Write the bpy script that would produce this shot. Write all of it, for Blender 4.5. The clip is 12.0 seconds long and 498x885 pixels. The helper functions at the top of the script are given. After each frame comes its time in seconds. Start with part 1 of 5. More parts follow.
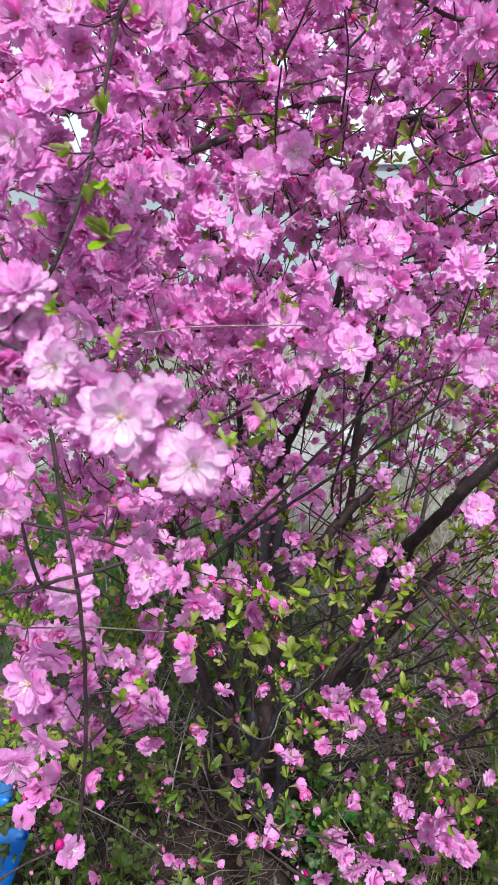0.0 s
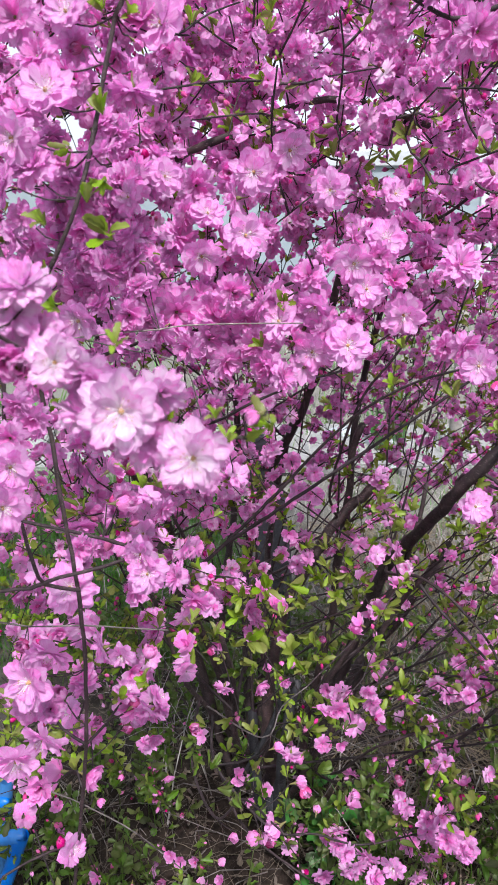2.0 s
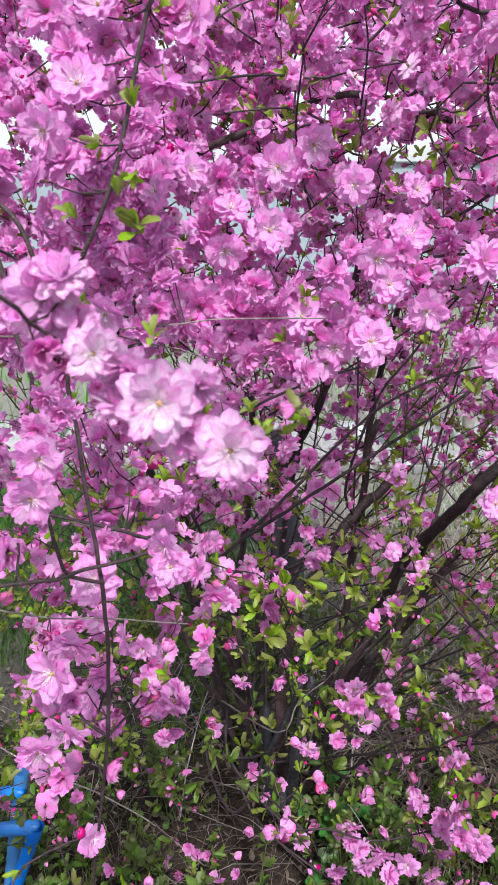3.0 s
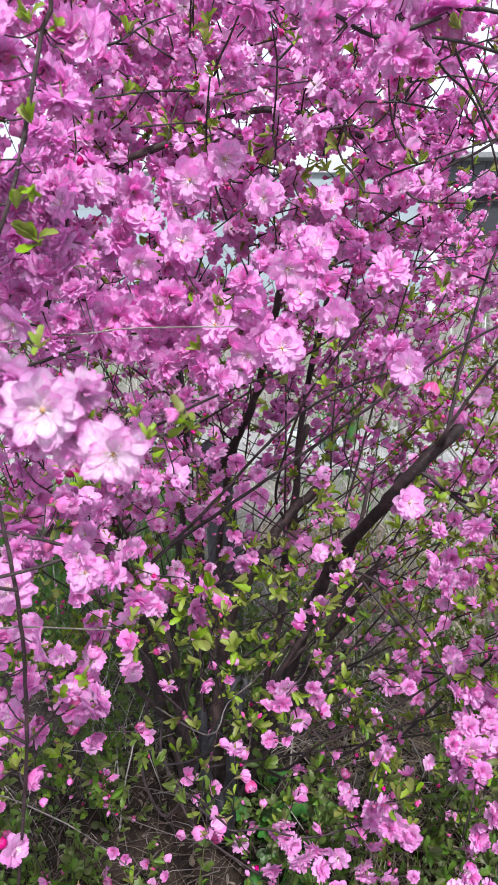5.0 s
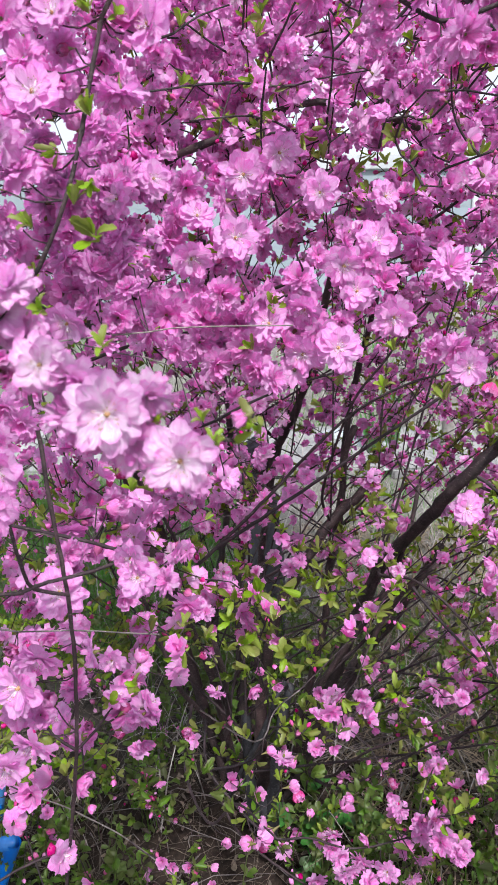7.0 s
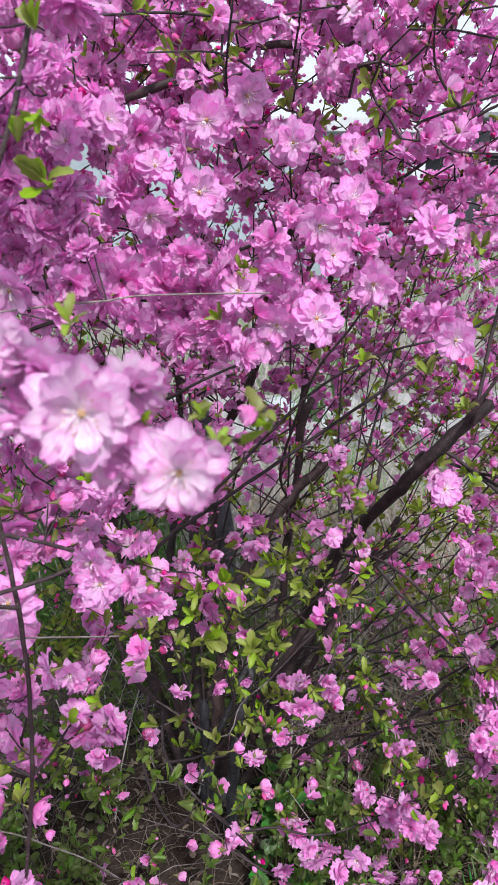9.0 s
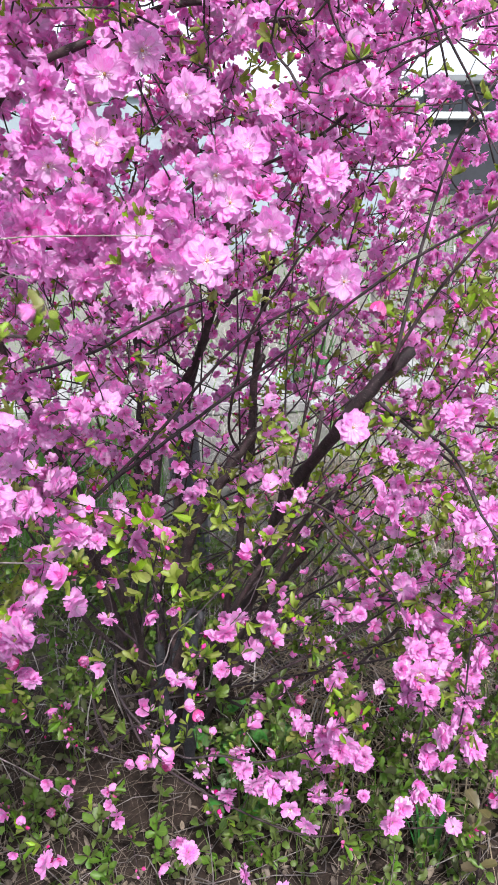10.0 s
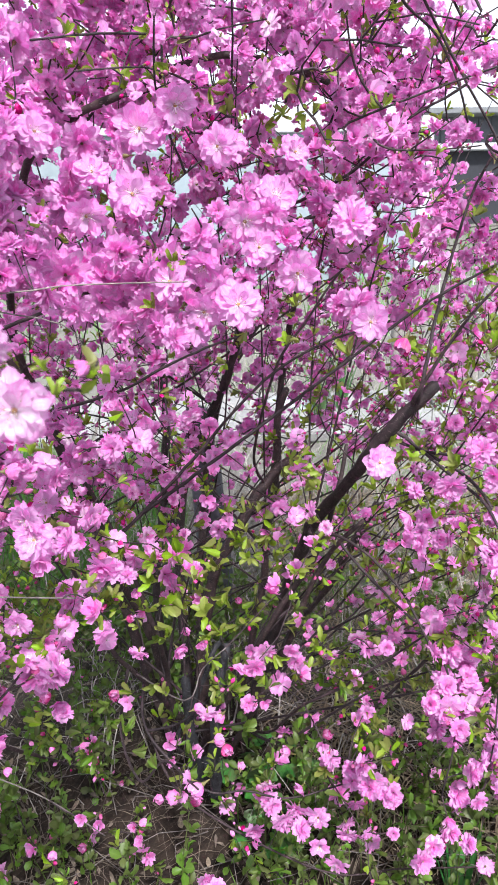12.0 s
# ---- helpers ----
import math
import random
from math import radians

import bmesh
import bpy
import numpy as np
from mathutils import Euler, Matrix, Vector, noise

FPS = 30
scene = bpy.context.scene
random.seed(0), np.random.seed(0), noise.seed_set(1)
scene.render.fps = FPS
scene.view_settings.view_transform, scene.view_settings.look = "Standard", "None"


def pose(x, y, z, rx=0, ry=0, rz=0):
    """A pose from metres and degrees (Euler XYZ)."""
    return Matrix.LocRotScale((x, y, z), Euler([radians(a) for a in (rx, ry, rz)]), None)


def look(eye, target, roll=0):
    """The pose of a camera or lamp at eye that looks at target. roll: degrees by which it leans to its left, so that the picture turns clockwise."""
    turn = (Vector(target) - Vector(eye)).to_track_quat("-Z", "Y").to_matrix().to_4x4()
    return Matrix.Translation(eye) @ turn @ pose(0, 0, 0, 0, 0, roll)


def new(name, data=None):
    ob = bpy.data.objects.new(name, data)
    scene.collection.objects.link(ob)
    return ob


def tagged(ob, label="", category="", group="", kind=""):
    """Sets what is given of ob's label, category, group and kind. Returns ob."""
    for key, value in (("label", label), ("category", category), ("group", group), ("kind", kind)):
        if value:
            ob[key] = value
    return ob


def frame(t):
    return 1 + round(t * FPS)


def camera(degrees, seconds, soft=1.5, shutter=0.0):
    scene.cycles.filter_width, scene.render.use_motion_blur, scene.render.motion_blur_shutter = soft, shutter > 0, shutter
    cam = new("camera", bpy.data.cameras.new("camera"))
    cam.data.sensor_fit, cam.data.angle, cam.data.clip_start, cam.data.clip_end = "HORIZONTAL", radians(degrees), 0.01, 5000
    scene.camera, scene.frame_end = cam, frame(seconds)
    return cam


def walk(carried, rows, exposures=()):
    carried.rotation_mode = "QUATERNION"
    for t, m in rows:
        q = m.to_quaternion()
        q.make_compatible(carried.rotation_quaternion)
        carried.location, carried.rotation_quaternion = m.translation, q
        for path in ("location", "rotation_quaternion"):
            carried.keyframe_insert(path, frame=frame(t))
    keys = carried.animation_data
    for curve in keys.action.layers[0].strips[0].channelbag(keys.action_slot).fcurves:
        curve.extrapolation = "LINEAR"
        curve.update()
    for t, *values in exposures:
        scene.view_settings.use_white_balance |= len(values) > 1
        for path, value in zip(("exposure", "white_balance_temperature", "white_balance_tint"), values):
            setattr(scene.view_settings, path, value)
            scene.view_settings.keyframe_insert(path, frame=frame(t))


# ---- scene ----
cam = camera(39.2, 12.0, soft=0.4)
cam.data.dof.use_dof = True
cam.data.dof.focus_distance = 0.85
cam.data.dof.aperture_fstop = 30.0
PATH = [
    (0, (0.0220, 0.0010, 1.1999), (0.0150, 1.9276, 0.6640), -0.20),
    (0.5, (0.0150, -0.0086, 1.2048), (0.0090, 1.9286, 0.7100), 0.30),
    (1, (0.0190, -0.0001, 1.1990), (0.0340, 1.9293, 0.6718), -0.60),
    (1.5, (0.0220, -0.0031, 1.1993), (0.0210, 1.9293, 0.6829), -0.40),
    (2, (0.0210, -0.0023, 1.1972), (0.0220, 1.9258, 0.6661), -0.50),
    (2.5, (0.0160, -0.0033, 1.1963), (0.0040, 1.9230, 0.6573), -0.40),
    (2.7, (0.0100, -0.0033, 1.1963), (-0.0130, 1.9231, 0.6583), -0.30),
    (4.3, (0.0090, -0.0027, 1.1922), (-0.0050, 1.9164, 0.6278), 0.30),
    (4.5, (0.0100, -0.0152, 1.1983), (0.0160, 1.9069, 0.6447), 0.40),
    (5, (0.0380, -0.0203, 1.1978), (0.1630, 1.9068, 0.6788), -0.20),
    (5.5, (0.0560, -0.0290, 1.2015), (0.2540, 1.9013, 0.7185), -0.70),
    (6, (0.0470, -0.0201, 1.1998), (0.1750, 1.9115, 0.6975), -1.20),
    (6.5, (0.0340, -0.0149, 1.2023), (0.0680, 1.9220, 0.7026), -0.90),
    (6.7, (0.0290, -0.0101, 1.1989), (0.0410, 1.9226, 0.6875), -0.60),
    (8.3, (0.0120, 0.0535, 1.1923), (0.2390, 1.9646, 0.6507), -1.20),
    (8.5, (0.0080, 0.0604, 1.1907), (0.2730, 1.9634, 0.6367), -1.30),
    (9, (-0.0010, 0.0665, 1.1912), (0.1930, 1.9602, 0.5778), 0.10),
    (9.5, (0.0410, 0.0223, 1.1790), (0.1440, 1.9106, 0.5269), 0.30),
    (10, (0.0850, 0.0046, 1.1725), (0.2640, 1.8752, 0.4889), -0.70),
    (10.5, (0.0690, 0.0092, 1.1671), (0.1880, 1.8701, 0.4421), -0.30),
    (11, (0.0600, 0.0092, 1.1671), (0.1400, 1.8736, 0.4478), -0.30),
    (11.5, (0.0760, -0.0051, 1.1764), (0.2200, 1.8818, 0.5304), -1.70),
    (12, (0.0740, -0.0053, 1.1854), (0.2030, 1.8960, 0.5784), -1.50),
]
walk(cam, [(t, look(eye, target, roll)) for t, eye, target, roll in PATH], [(0.0, 0.20, 6150, 12), (1.0, 0.22, 6150, 12), (4.5, 0.22, 6150, 12), (5.5, 0.39, 6150, 12), (6.5, 0.23, 6150, 12), (8.5, 0.17, 6150, 12), (9.0, 0.11, 6150, 12), (9.5, 0.26, 6150, 12), (10.0, 0.53, 6150, 12), (10.5, 0.62, 6150, 12), (12.0, 0.62, 6150, 12)])

# ---- light: bright overcast, soft sun high above the right shoulder ----
world = bpy.data.worlds.new("world")
scene.world = world
world.use_nodes = True
wn = world.node_tree
wn.nodes.clear()
sky = wn.nodes.new("ShaderNodeTexSky")
sky.sky_type = "NISHITA"
sky.sun_disc = False
sky.sun_elevation = radians(54.9)
sky.sun_rotation = radians(166)
sky.dust_density = 4.0
cloud = wn.nodes.new("ShaderNodeMixRGB")
cloud.inputs["Fac"].default_value = 0.72
cloud.inputs["Color2"].default_value = (10.5, 10.9, 11.6, 1)
wbg = wn.nodes.new("ShaderNodeBackground")
wbg.inputs["Strength"].default_value = 0.104
wout = wn.nodes.new("ShaderNodeOutputWorld")
wn.links.new(sky.outputs["Color"], cloud.inputs["Color1"])
wn.links.new(cloud.outputs["Color"], wbg.inputs["Color"])
wn.links.new(wbg.outputs["Background"], wout.inputs["Surface"])
sun = new("sun", bpy.data.lights.new("sun", "SUN"))
sun.data.energy = 5.0
sun.data.angle = radians(5)
sun.data.color = (1.0, 0.965, 0.91)
sun.matrix_world = look((0.35, -1.40, 2.05), (0, 0, 0))


# ---- materials ----
class Nodes:
    """A node material under construction."""

    def __init__(self, name):
        self.mat = bpy.data.materials.new(name)
        self.mat.use_nodes = True
        self.tree = self.mat.node_tree
        self.bsdf = self.tree.nodes["Principled BSDF"]
        self.out = self.tree.nodes["Material Output"]

    def add(self, kind, **values):
        node = self.tree.nodes.new(kind)
        for key, value in values.items():
            node.inputs[key.replace("_", " ")].default_value = value
        return node

    def link(self, a, b):
        self.tree.links.new(a, b)

    def coords(self, scale=(1, 1, 1), out="Object"):
        tc = self.add("ShaderNodeTexCoord")
        mp = self.add("ShaderNodeMapping")
        mp.inputs["Scale"].default_value = scale
        self.link(tc.outputs[out], mp.inputs["Vector"])
        return mp.outputs["Vector"]

    def noise(self, scale, detail=4.0, rough=0.55, vector=None):
        n = self.add("ShaderNodeTexNoise", Scale=scale, Detail=detail, Roughness=rough)
        self.link(vector if vector is not None else self.coords(), n.inputs["Vector"])
        return n.outputs["Fac"]

    def ramp(self, fac, *stops):
        r = self.add("ShaderNodeValToRGB")
        e = r.color_ramp.elements
        while len(e) < len(stops):
            e.new(0.5)
        for el, (pos, col) in zip(e, stops):
            el.position = pos
            el.color = (*col, 1)
        self.link(fac, r.inputs["Fac"])
        return r.outputs["Color"]

    def mix(self, fac, a, b, mode="MIX"):
        m = self.add("ShaderNodeMixRGB")
        m.blend_type = mode
        for socket, value in (("Fac", fac), ("Color1", a), ("Color2", b)):
            if isinstance(value, (int, float)):
                m.inputs[socket].default_value = value
            elif isinstance(value, tuple):
                m.inputs[socket].default_value = (*value, 1)
            else:
                self.link(value, m.inputs[socket])
        return m.outputs["Color"]

    def vary(self, color, fac, hue=0.02, sat=0.15, val=0.2):
        """Shifts a colour by a random number from piece to piece."""
        h = self.add("ShaderNodeHueSaturation")
        for socket, mid, span in (("Hue", 0.5, hue), ("Saturation", 1.0, sat), ("Value", 1.0, val)):
            r = self.add("ShaderNodeMapRange")
            r.inputs["To Min"].default_value = mid - span
            r.inputs["To Max"].default_value = mid + span
            self.link(fac, r.inputs["Value"])
            self.link(r.outputs["Result"], h.inputs[socket])
        self.link(color, h.inputs["Color"])
        return h.outputs["Color"]

    def random(self):
        """One number per object plus one per loose piece."""
        a = self.add("ShaderNodeObjectInfo").outputs["Random"]
        b = self.add("ShaderNodeNewGeometry").outputs["Random Per Island"]
        s = self.add("ShaderNodeMath")
        s.operation = "ADD"
        f = self.add("ShaderNodeMath")
        f.operation = "FRACT"
        self.link(a, s.inputs[0])
        self.link(b, s.inputs[1])
        self.link(s.outputs[0], f.inputs[0])
        return f.outputs[0]

    def bump(self, fac, strength=0.4, distance=0.002):
        b = self.add("ShaderNodeBump", Strength=strength, Distance=distance)
        self.link(fac, b.inputs["Height"])
        self.link(b.outputs["Normal"], self.bsdf.inputs["Normal"])

    def base(self, color, rough=0.7, metal=0.0, spec=0.5):
        if isinstance(color, tuple):
            self.bsdf.inputs["Base Color"].default_value = (*color, 1)
        else:
            self.link(color, self.bsdf.inputs["Base Color"])
        self.bsdf.inputs["Roughness"].default_value = rough
        self.bsdf.inputs["Metallic"].default_value = metal
        self.bsdf.inputs["Specular IOR Level"].default_value = spec
        return self

    def thin(self, color, share):
        """Lets part of the light through, as petals and leaves do."""
        t = self.add("ShaderNodeBsdfTranslucent")
        if isinstance(color, tuple):
            t.inputs["Color"].default_value = (*color, 1)
        else:
            self.link(color, t.inputs["Color"])
        m = self.add("ShaderNodeMixShader")
        m.inputs[0].default_value = share
        self.link(self.bsdf.outputs[0], m.inputs[1])
        self.link(t.outputs[0], m.inputs[2])
        self.link(m.outputs[0], self.out.inputs["Surface"])
        return self


def petal_material(name, foot, body, rim, share):
    n = Nodes(name)
    vein_color = (body[0] * 0.92, body[1] * 0.5, body[2] * 0.80)
    uv = n.add("ShaderNodeUVMap")
    sep = n.add("ShaderNodeSeparateXYZ")
    n.link(uv.outputs["UV"], sep.inputs["Vector"])
    color = n.ramp(sep.outputs["Y"], (0.0, foot), (0.38, body), (0.75, body), (1.0, rim))
    vein = n.add("ShaderNodeMapping")
    vein.inputs["Scale"].default_value = (9, 1.1, 1)
    n.link(uv.outputs["UV"], vein.inputs["Vector"])
    streak = n.noise(1.6, 3.0, 0.6, vein.outputs["Vector"])
    color = n.mix(n.ramp(streak, (0.44, (0, 0, 0)), (0.64, (0.75, 0.75, 0.75))), color, vein_color)
    color = n.mix(n.ramp(n.noise(26.0, 2.0), (0.35, (0, 0, 0)), (0.7, (0.35, 0.35, 0.35))), color, rim)
    color = n.vary(color, n.random(), 0.012, 0.18, 0.17)
    n.base(color, 0.7, 0.0, 0.12)
    n.bump(streak, 0.8, 0.002)
    n.thin(n.mix(1.0, color, (1.0, 0.63, 0.94), "MULTIPLY"), share)
    return n.mat


def leaf_material(name, dark, light, share=0.4):
    n = Nodes(name)
    uv = n.add("ShaderNodeUVMap")
    sep = n.add("ShaderNodeSeparateXYZ")
    n.link(uv.outputs["UV"], sep.inputs["Vector"])
    rib = n.add("ShaderNodeTexWave", Scale=3.2, Distortion=0.6)
    mp = n.add("ShaderNodeMapping")
    mp.inputs["Rotation"].default_value = (0, 0, radians(60))
    n.link(uv.outputs["UV"], mp.inputs["Vector"])
    n.link(mp.outputs["Vector"], rib.inputs["Vector"])
    color = n.mix(n.noise(60.0, 3.0), dark, light)
    color = n.mix(n.ramp(sep.outputs["X"], (0.44, (0, 0, 0)), (0.5, (0.6, 0.6, 0.6)), (0.56, (0, 0, 0))), color, light)
    color = n.vary(color, n.random(), 0.03, 0.15, 0.3)
    n.base(color, 0.42, 0.0, 0.4)
    n.bump(rib.outputs["Fac"], 0.15, 0.0006)
    n.thin(color, share)
    return n.mat


def bark_material(name, dark, light, scale=1.0):
    n = Nodes(name)
    grain = n.noise(90.0 * scale, 5.0, 0.7, n.coords((1.0, 1.0, 0.55)))
    fleck = n.noise(230.0 * scale, 2.0, 0.5, n.coords((0.7, 0.7, 1.6)))
    patch = n.noise(22.0 * scale, 5.0, 0.6)
    color = n.mix(n.ramp(grain, (0.35, (0, 0, 0)), (0.75, (0.9, 0.9, 0.9))), dark, light)
    color = n.mix(n.ramp(patch, (0.52, (0, 0, 0)), (0.72, (0.5, 0.5, 0.5))), color, tuple(min(1, c * 1.8 + 0.02) for c in light))
    color = n.mix(n.ramp(fleck, (0.62, (0, 0, 0)), (0.70, (0.6, 0.6, 0.6))), color, tuple(min(1, c * 2.2 + 0.05) for c in light))
    color = n.vary(color, n.random(), 0.01, 0.1, 0.2)
    n.base(color, 0.66, 0.0, 0.45)
    n.bump(grain, 0.8, 0.003)
    return n.mat


def mottled(name, a, b, scale, rough=0.8, bump=0.4, distance=0.004, metal=0.0, c=None, vary=0.12):
    n = Nodes(name)
    fine = n.noise(scale * 6, 5.0, 0.65)
    wide = n.noise(scale, 3.0, 0.5)
    color = n.mix(n.ramp(fine, (0.35, (0, 0, 0)), (0.68, (1, 1, 1))), a, b)
    color = n.mix(n.ramp(wide, (0.45, (0, 0, 0)), (0.65, (0.7, 0.7, 0.7))), color, c or b)
    color = n.vary(color, n.random(), 0.01, 0.1, vary)
    n.base(color, rough, metal)
    n.bump(fine, bump, distance)
    return n.mat


PETAL = petal_material("petal", (0.96, 0.82, 0.95), (0.92, 0.60, 0.88), (0.90, 0.44, 0.82), 0.42)
# Near-white petals: bright light on the front and some back blossom, put into colour.
PETAL_LIT = petal_material("petal_lit", (0.98, 0.96, 0.97), (0.97, 0.84, 0.95), (0.91, 0.42, 0.82), 0.34)
PETAL_DEEP = petal_material("petal_deep", (0.84, 0.19, 0.61), (0.89, 0.37, 0.76), (0.94, 0.64, 0.91), 0.44)
BUD = petal_material("bud_petal", (0.34, 0.015, 0.11), (0.50, 0.065, 0.23), (0.68, 0.22, 0.46), 0.12)
BUD_PALE = petal_material("opening_bud_petal", (0.60, 0.10, 0.36), (0.80, 0.30, 0.64), (0.89, 0.52, 0.82), 0.25)
STAMEN = Nodes("stamen").base((0.40, 0.24, 0.10), 0.6).mat
FILAMENT = Nodes("filament").base((0.92, 0.82, 0.88), 0.5).mat
CALYX = mottled("calyx", (0.16, 0.09, 0.05), (0.12, 0.14, 0.03), 60.0, 0.6, 0.2, 0.0005)
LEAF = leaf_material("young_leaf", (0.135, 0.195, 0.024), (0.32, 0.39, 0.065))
# Older leaves low down; part of their darker green is painted-in crown shade.
LEAF_OLD_SHADED = leaf_material("grown_leaf_shaded", (0.060, 0.105, 0.016), (0.165, 0.225, 0.045))
LEAF_LOW = leaf_material("weed_leaf", (0.050, 0.095, 0.016), (0.15, 0.21, 0.045), 0.35)
BARK = bark_material("bark", (0.012, 0.007, 0.008), (0.058, 0.033, 0.033), 1.6)
BARK_TWIG = bark_material("twig_bark", (0.014, 0.007, 0.009), (0.045, 0.026, 0.030), 2.0)
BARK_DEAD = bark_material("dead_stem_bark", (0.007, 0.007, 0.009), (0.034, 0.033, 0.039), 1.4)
BARK_DRY = bark_material("dry_twig_bark", (0.10, 0.085, 0.08), (0.21, 0.18, 0.17), 2.0)


# ---- geometry helpers ----
class Soup:
    """Collects pieces of mesh: points, faces, UVs and material slots."""

    def __init__(self):
        self.v, self.loops, self.size, self.mat, self.uv, self.n = [], [], [], [], [], 0

    def grid(self, p, slot=0, closed=False):
        """A sheet of quads from an array (rows, columns, 3)."""
        p = np.asarray(p, float)
        nv, nu = p.shape[:2]
        cols = nu if closed else nu - 1
        i, j = np.meshgrid(np.arange(nv - 1), np.arange(cols), indexing="ij")
        i, j = i.ravel(), j.ravel()
        k = (j + 1) % nu
        quads = np.stack([i * nu + j, i * nu + k, (i + 1) * nu + k, (i + 1) * nu + j], 1)
        du, dv = 1 / max(1, cols), 1 / (nv - 1)
        uv = np.stack([np.stack([j * du, i * dv], 1), np.stack([(j + 1) * du, i * dv], 1),
                       np.stack([(j + 1) * du, (i + 1) * dv], 1), np.stack([j * du, (i + 1) * dv], 1)], 1)
        self.piece(p.reshape(-1, 3), quads, uv.reshape(-1, 2), slot)

    def piece(self, v, faces, uv=None, slot=0):
        faces = np.asarray(faces, int)
        self.v.append(np.asarray(v, float))
        self.loops.append(faces.ravel() + self.n)
        self.size.append(np.full(len(faces), faces.shape[1], int))
        self.mat.append(np.full(len(faces), slot, int))
        self.uv.append(np.zeros((faces.size, 2)) if uv is None else np.asarray(uv, float))
        self.n += len(v)

    def joined(self):
        return [np.concatenate(a) for a in (self.v, self.loops, self.size, self.mat, self.uv)]

    def put(self, packed, m):
        """A copy of a packed soup, moved by the 4 x 4 matrix m."""
        v, loops, size, mat, uv = packed
        m = np.asarray(m, float)
        self.v.append(v @ m[:3, :3].T + m[:3, 3])
        self.loops.append(loops + self.n)
        self.size.append(size)
        self.mat.append(mat)
        self.uv.append(uv)
        self.n += len(v)

    def mesh(self, name, materials, smooth=True):
        v, loops, size, mat, uv = self.joined()
        me = bpy.data.meshes.new(name)
        me.vertices.add(len(v))
        me.vertices.foreach_set("co", v.ravel())
        me.loops.add(len(loops))
        me.loops.foreach_set("vertex_index", loops)
        me.polygons.add(len(size))
        start = np.concatenate([[0], np.cumsum(size)[:-1]])
        me.polygons.foreach_set("loop_start", start)
        me.polygons.foreach_set("material_index", mat)
        me.polygons.foreach_set("use_smooth", np.full(len(size), smooth))
        me.uv_layers.new(name="UVMap").data.foreach_set("uv", uv.ravel())
        for material in materials:
            me.materials.append(material)
        me.update(calc_edges=True)
        return me


def part(name, me, parent, label="", kind="", m=None):
    ob = new(name, me)
    ob.parent = parent
    if m is not None:
        ob.matrix_local = m
    return tagged(ob, label, kind=kind)


def from_bm(name, bm, material, smooth=False):
    me = bpy.data.meshes.new(name)
    bmesh.ops.recalc_face_normals(bm, faces=bm.faces)
    bm.to_mesh(me)
    bm.free()
    me.materials.append(material)
    me.polygons.foreach_set("use_smooth", [smooth] * len(me.polygons))
    return me


def box_bm(x0, y0, z0, x1, y1, z1, bevel=0.0):
    bm = bmesh.new()
    bmesh.ops.create_cube(bm, size=1.0, matrix=Matrix.Translation(((x0 + x1) / 2, (y0 + y1) / 2, (z0 + z1) / 2)) @ Matrix.Diagonal((x1 - x0, y1 - y0, z1 - z0, 1)))
    if bevel:
        bmesh.ops.bevel(bm, geom=bm.edges[:], offset=bevel, segments=2, affect="EDGES")
    return bm


def smooth_line(points, step):
    """A Catmull-Rom line through the points, sampled about every step metres."""
    p = [np.array(q, float) for q in points]
    p = [2 * p[0] - p[1]] + p + [2 * p[-1] - p[-2]]
    out = []
    for a, b, c, d in zip(p, p[1:], p[2:], p[3:]):
        n = max(2, int(np.linalg.norm(c - b) / step))
        for s in np.arange(n) / n:
            out.append(0.5 * (2 * b + (c - a) * s + (2 * a - 5 * b + 4 * c - d) * s * s + (3 * b - a - 3 * c + d) * s ** 3))
    out.append(p[-2])
    return np.array(out)


def tube(soup, line, radii, sides=7, slot=0, rough=0.0, rng=None):
    """A tapered tube along a line, closed at its far end."""
    line = np.asarray(line)
    tang = np.gradient(line, axis=0)
    tang /= np.linalg.norm(tang, axis=1)[:, None] + 1e-9
    side = np.cross(tang[0], (0.31, 0.83, 0.47))
    rings = []
    a = np.arange(sides) * 2 * math.pi / sides
    for c, t, r in zip(line, tang, radii):
        side = side - t * (side @ t)
        side /= np.linalg.norm(side) + 1e-9
        up = np.cross(t, side)
        rr = r * (1 + (rng.uniform(-rough, rough, sides) if rough else 0))
        rings.append(c + np.outer(np.cos(a) * rr, side) + np.outer(np.sin(a) * rr, up))
    rings.append(np.repeat(line[-1:] + tang[-1] * radii[-1] * 0.6, sides, 0))
    soup.grid(np.array(rings), slot, closed=True)


def aim(place, way, size, spin=0.0):
    """A matrix that lays +z along way, turns about it by spin and scales by size."""
    z = np.array(way, float)
    z /= np.linalg.norm(z) + 1e-9
    x = np.cross(z, (0.21, 0.13, 0.97) if abs(z[2]) < 0.9 else (0, 1, 0.1))
    x /= np.linalg.norm(x)
    y = np.cross(z, x)
    c, s = math.cos(spin), math.sin(spin)
    m = np.eye(4)
    m[:3, 0], m[:3, 1], m[:3, 2] = (x * c + y * s) * size, (y * c - x * s) * size, z * size
    m[:3, 3] = place
    return m


